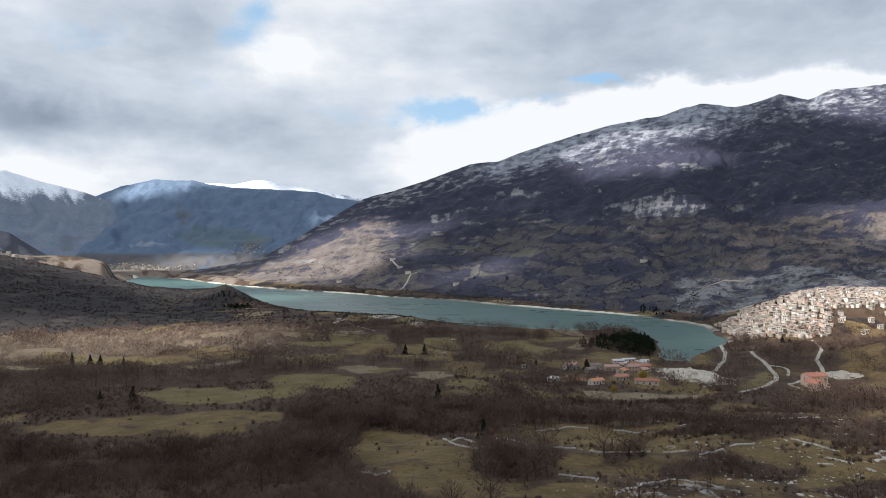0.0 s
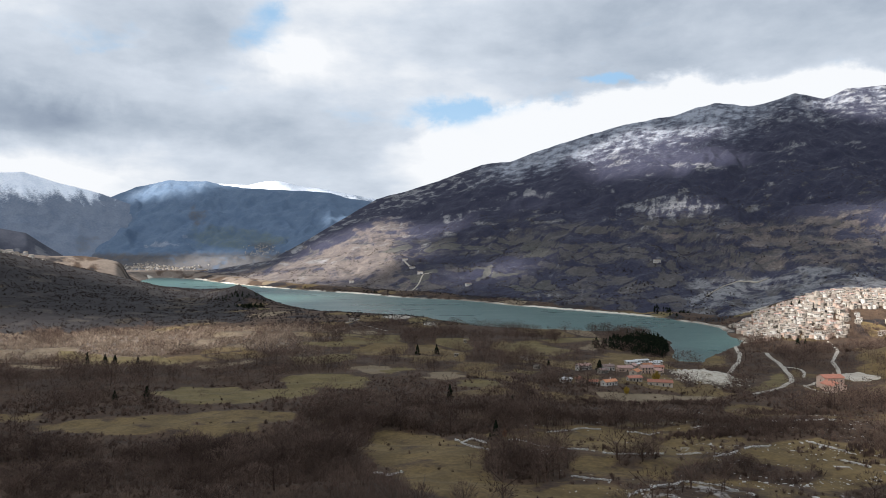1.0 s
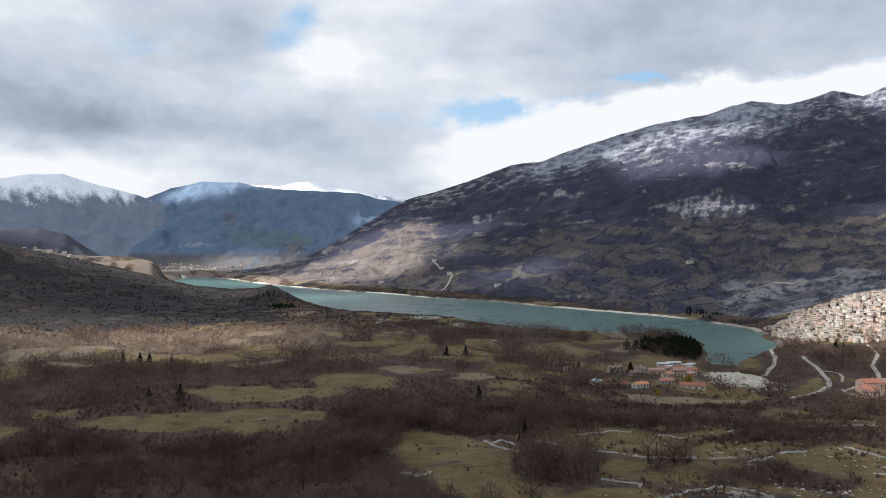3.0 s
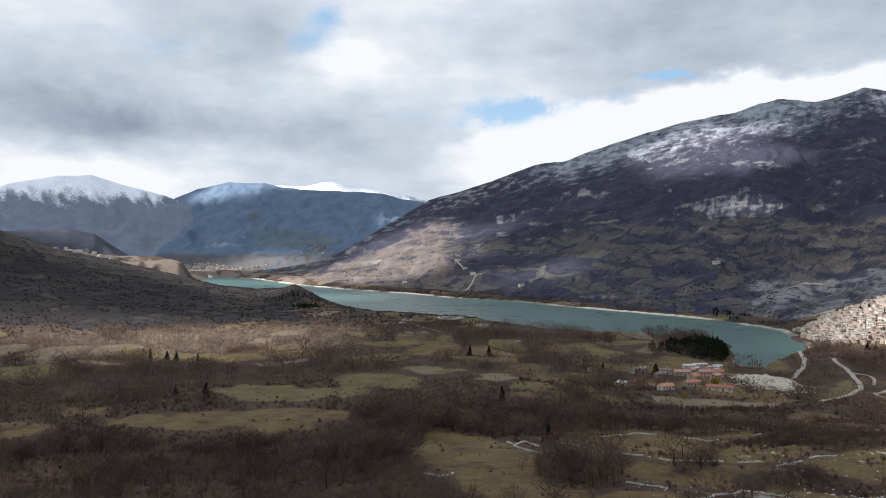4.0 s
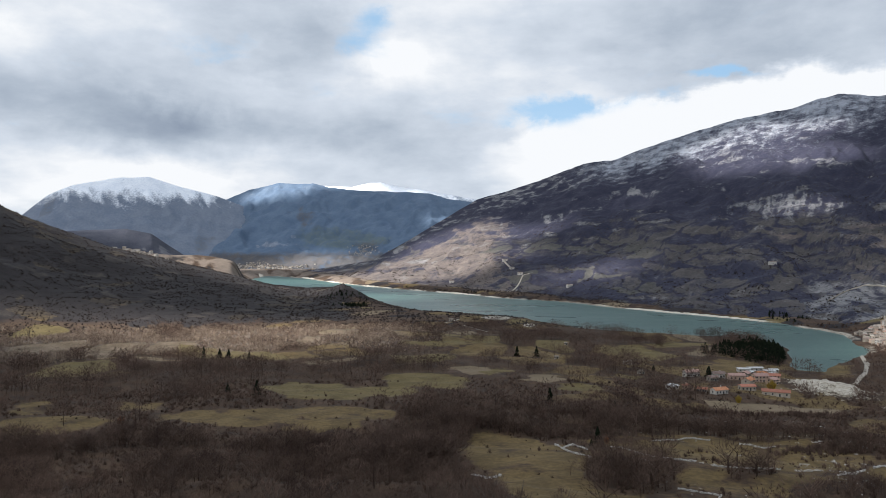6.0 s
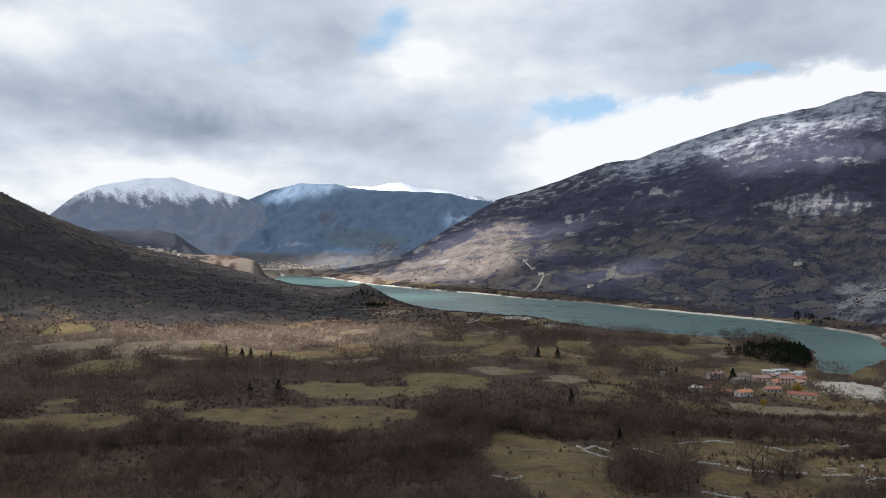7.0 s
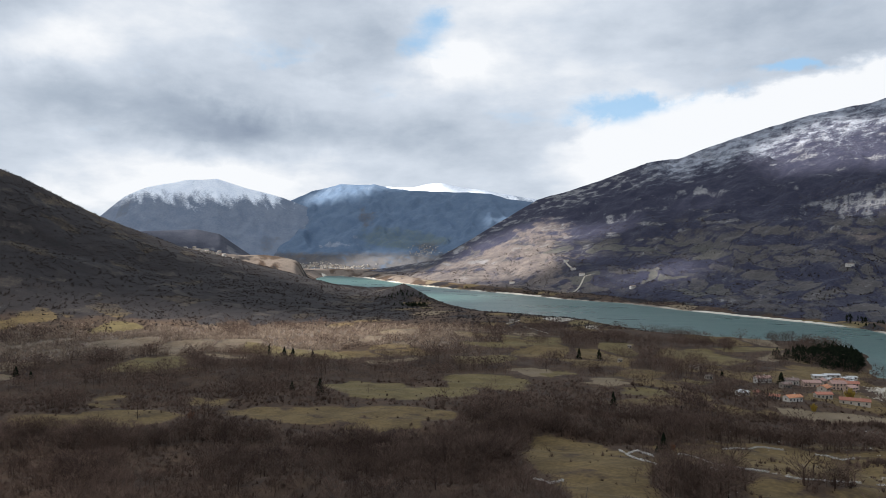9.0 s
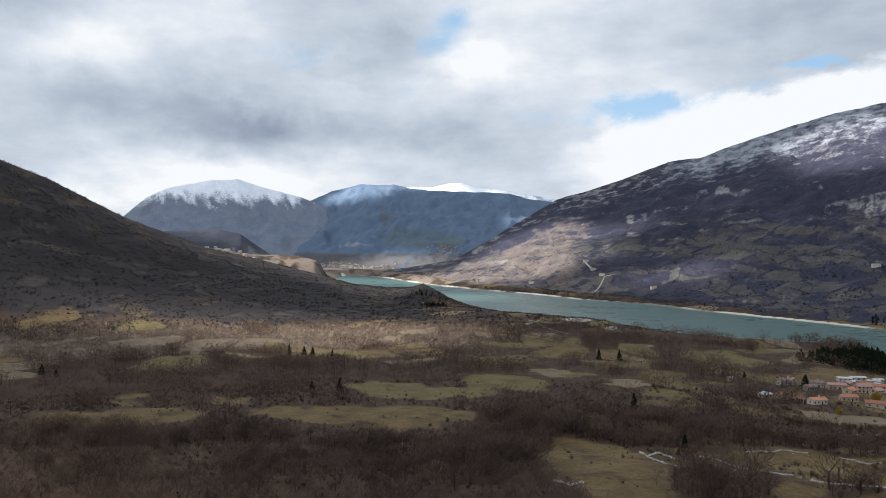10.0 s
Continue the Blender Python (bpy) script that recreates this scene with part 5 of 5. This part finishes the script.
# the hill village
random.seed(5)
kinds = []
for k in range(9):
    kinds.append(house("stone village house with a pale tiled roof", random.uniform(5, 8.5), random.uniform(4.4, 5.8), random.uniform(3.8, 6), 0.32,
                       mat_walls[(0, 1, 0, 2, 1, 0, 3, 1, 2)[k]], mat_roofs[(0, 0, 1, 0, 3, 0, 0, 1, 1)[k]], 2, 3, chimney=k % 2 == 0, group="houses of the village"))
used, placed = [], 0
for _ in range(9000):
    hx, hy = random.uniform(375, 840), random.uniform(945, 1178)
    u = hx / hy
    low = 950 + 10 * math.sin(hx / 30)
    top = 1130 + 45 * min(1, max(0, (u - 0.39) / 0.13))
    if not (0.378 < u < 0.74 and low < hy < top) or (u > 0.56 and hy < 1060 and random.random() < 0.85):
        continue
    if lake_distance(np.array([hx]), np.array([hy]))[0] < 14 or any((hx - a) ** 2 + (hy - b) ** 2 < 5.6 ** 2 for a, b in used):
        continue
    used.append((hx, hy))
    k = random.randrange(9)
    turn = random.choice((0, 15, 30, 90, 105, -20, -75)) + random.uniform(-8, 8)
    if placed < 9:
        stand(kinds[placed], hx, hy, turn, 1.0)
    else:
        copy_thing(kinds[k], pose(hx, hy, ground_at(hx, hy) + 1.0, 0, 0, turn))
    placed += 1
    if placed >= 300:
        break
church = tagged(new("church"), "tall pale stone church with a square bell tower", "church")
part("nave", box(bmesh.new(), -8, -14, -4, 8, 14, 13), mat_walls[0], church)
bm = bmesh.new()
box(bm, -4, -4, -4, 4, 4, 24)
part("tower", bm, mat_walls[0], church).location = (12, -4, 0)
bm = bmesh.new()
bmesh.ops.create_cone(bm, cap_ends=True, segments=4, radius1=6.2, radius2=0.2, depth=5, matrix=pose(12, -4, 26.5, 0, 0, 45))
part("tower_roof", bm, mat_roofs[0], church)
bm = bmesh.new()
bmesh.ops.create_cone(bm, cap_ends=True, segments=4, radius1=14, radius2=0.3, depth=4.5, matrix=Matrix.Diagonal((0.85, 1.45, 1, 1)) @ pose(0, 0, 15.2, 0, 0, 45))
part("nave_roof", bm, mat_roofs[0], church)
for k in range(3):
    part("window", box(bmesh.new(), -8.05, -9 + 8 * k, 4, -7.8, -7.4 + 8 * k, 9), mat_glass, church)
stand(church, 566, 1112, 18)
church.scale = (0.55, 0.55, 0.6)


def house_shape(w, d, h, rise):
    """Walls and roof of a small plain house, for those too far off to tell apart."""
    v = np.array([(-w, -d, -3), (w, -d, -3), (w, d, -3), (-w, d, -3), (-w, -d, h), (w, -d, h), (w, d, h), (-w, d, h), (-w, 0, h + rise), (w, 0, h + rise),
                  (-w - 0.4, -d - 0.4, h), (w + 0.4, -d - 0.4, h), (w + 0.4, 0, h + rise + 0.3), (-w - 0.4, 0, h + rise + 0.3), (w + 0.4, d + 0.4, h), (-w - 0.4, d + 0.4, h)])
    f = [(0, 1, 5), (0, 5, 4), (1, 2, 6), (1, 6, 5), (2, 3, 7), (2, 7, 6), (3, 0, 4), (3, 4, 7), (5, 6, 9), (7, 4, 8), (10, 11, 12), (10, 12, 13), (14, 15, 13), (14, 13, 12)]
    return v, np.array(f), [0] * 10 + [1] * 4


def town(name, where, turns, sizes, label, seed, heights=None, tones=(0, 1, 2, 3)):
    rng = np.random.default_rng(seed)
    verts, faces, which = [], [], []
    heights = [ground_at(px, py) for px, py in where] if heights is None else heights
    for (px, py), turn, size, pz in zip(where, turns, sizes, heights):
        v, f, m = house_shape(4.5 * size * rng.uniform(0.8, 1.5), 3.6 * size, 5.0 * size * rng.uniform(0.8, 1.3), 1.5 * size)
        c, s = math.cos(turn), math.sin(turn)
        v = np.stack([v[:, 0] * c - v[:, 1] * s + px, v[:, 0] * s + v[:, 1] * c + py, v[:, 2] + pz + 0.8], 1)
        tone = tones[int(rng.integers(0, len(tones)))]
        verts.append(v)
        faces.append(f + 16 * len(faces))
        tile = (4, 4, 5, 4, 5, 4)[int(rng.integers(0, 6))]
        which += [tone if k == 0 else tile for k in m]
    ob = sheet(name, np.concatenate(verts), np.concatenate(faces), mat_walls[0], (), False, [*mat_walls[1:], *mat_roofs], which)
    return tagged(ob, label, "town", kind="stuff")


rng = np.random.default_rng(23)
def mountain_point(u, s, side=None):
    mx, my, mz, mu, ms = side or HIGH
    i, j = int(np.argmin(np.abs(ms[:, 0] - s))), int(np.argmin(np.abs(mu[0] - u)))
    return float(mx[i, j]), float(my[i, j]), float(mz[i, j])


spots = [mountain_point(float(np.clip(rng.normal(-0.445, 0.04), -0.51, -0.36)), abs(float(rng.normal(0.045, 0.022))), MID) for _ in range(330)]
spots = [(px + float(rng.uniform(-8, 8)), py + float(rng.uniform(-12, 12)), pz) for px, py, pz in spots]
town("far_town", [p[:2] for p in spots], rng.uniform(-0.6, 0.6, len(spots)), rng.uniform(0.35, 0.75, len(spots)), "pale houses of a town at the mountain's foot", 24, [p[2] for p in spots], (1, 1, 0, 2))
spots = [mountain_point(float(rng.normal(-0.281, 0.010)), float(rng.normal(0.27, 0.035)), MID) for _ in range(120)]
spots = [(px + float(rng.uniform(-8, 8)), py + float(rng.uniform(-12, 12)), pz) for px, py, pz in spots]
town("slope_town", [p[:2] for p in spots], rng.uniform(-0.6, 0.6, len(spots)), rng.uniform(0.3, 0.55, len(spots)), "pale houses of a hill town on the haze-blue mountain", 31, [p[2] for p in spots], (1, 0))
spots = [(float(rng.normal(-1480, 45)), float(rng.normal(2275, 28))) for _ in range(60)]
town("ridge_town", spots, rng.uniform(-0.6, 0.6, len(spots)), rng.uniform(1.0, 1.6, len(spots)), "pale houses of a small town on a low rise", 25, None, (1, 1, 0))
spots = []
for _ in range(9000):
    hx, hy = random.uniform(360, 840), random.uniform(930, 1185)
    if 0.375 < hx / hy < 0.74 and 950 < hy < 1145 + 40 * min(1, max(0, (hx / hy - 0.39) / 0.13)) and not (hx / hy > 0.56 and hy < 1060):
        if lake_distance(np.array([hx]), np.array([hy]))[0] > 12 and all((hx - a) ** 2 + (hy - b) ** 2 > 4.8 ** 2 for a, b in used):
            used.append((hx, hy))
            spots.append((hx, hy))
    if len(spots) >= 520:
        break
town("village_lanes", spots, [random.uniform(-0.6, 0.6) + random.choice((0, 1.57)) for _ in spots], [random.uniform(0.5, 0.8) for _ in spots], "small crowded houses along the village lanes", 26)


# bare trees between the village houses
random.seed(8)
gaps = []
for _ in range(4000):
    hx, hy = random.uniform(375, 800), random.uniform(945, 1175)
    if 0.378 < hx / hy < 0.72 and min((hx - a) ** 2 + (hy - b) ** 2 for a, b in used) > 5.0 ** 2 and lake_distance(np.array([hx]), np.array([hy]))[0] > 8:
        gaps.append((hx, hy))
gaps = np.array(gaps[:330])
scatter("village_trees", half, on_ground(gaps[:, 0], gaps[:, 1]), np.random.default_rng(33).uniform(4.5, 9, len(gaps)), mat_twig, "bare trees between the village houses", "trees", 34, 1.2)


# a farm with pale tracks on the mountain's lower slope
farm = house("white farmhouse on the mountain slope", 16, 8, 5, 0.4, mat_walls[1], mat_roofs[1], 1, 3)
for k, (u, s, turn) in enumerate(((-0.050, 0.19, 10), (-0.062, 0.25, -15), (-0.072, 0.31, 20), (-0.15, 0.17, 5), (0.020, 0.10, 30), (0.29, 0.20, 12))):
    px, py, pz = mountain_point(u, s)
    if k == 0:
        farm.matrix_world = pose(px, py, pz + 1.0, 0, 0, turn)
    else:
        copy_thing(farm, pose(px, py, pz + 1.0, 0, 0, turn))


def slope_track(name, points, width, label):
    """A pale track laid on the mountain side, through (x / y, share of the slope)."""
    mid = along(np.array(points, float) * (2000, 1500), 5.0) / (2000, 1500)
    row = np.array([mountain_point(u, s) for u, s in mid])
    for _ in range(3):
        row[1:-1] = (row[:-2] + row[1:-1] + row[2:]) / 3
    left = row + (-width * 0.4, -width * 0.4, 1.2)
    right = row + (width * 0.4, width * 0.4, 2.2)
    ob = sheet(name, np.stack([left - (0, 0, 2), left, right, right - (0, 0, 2)], 1).reshape(-1, 3), quads(len(row), 4)[:, ::-1], mat_gravel)
    return tagged(ob, label, "track", kind="structure")


slope_track("track_farm", [(-0.072, 0.30), (-0.066, 0.27), (-0.058, 0.25)], 6, "pale track above the farm")
slope_track("track_slope", [(-0.078, 0.07), (-0.062, 0.10), (-0.055, 0.14), (-0.045, 0.19), (-0.035, 0.19)], 6, "pale track climbing from the lake")
slope_track("track_rock", [(0.36, 0.11), (0.40, 0.125), (0.45, 0.135)], 9, "pale bare track on the rocky slope")
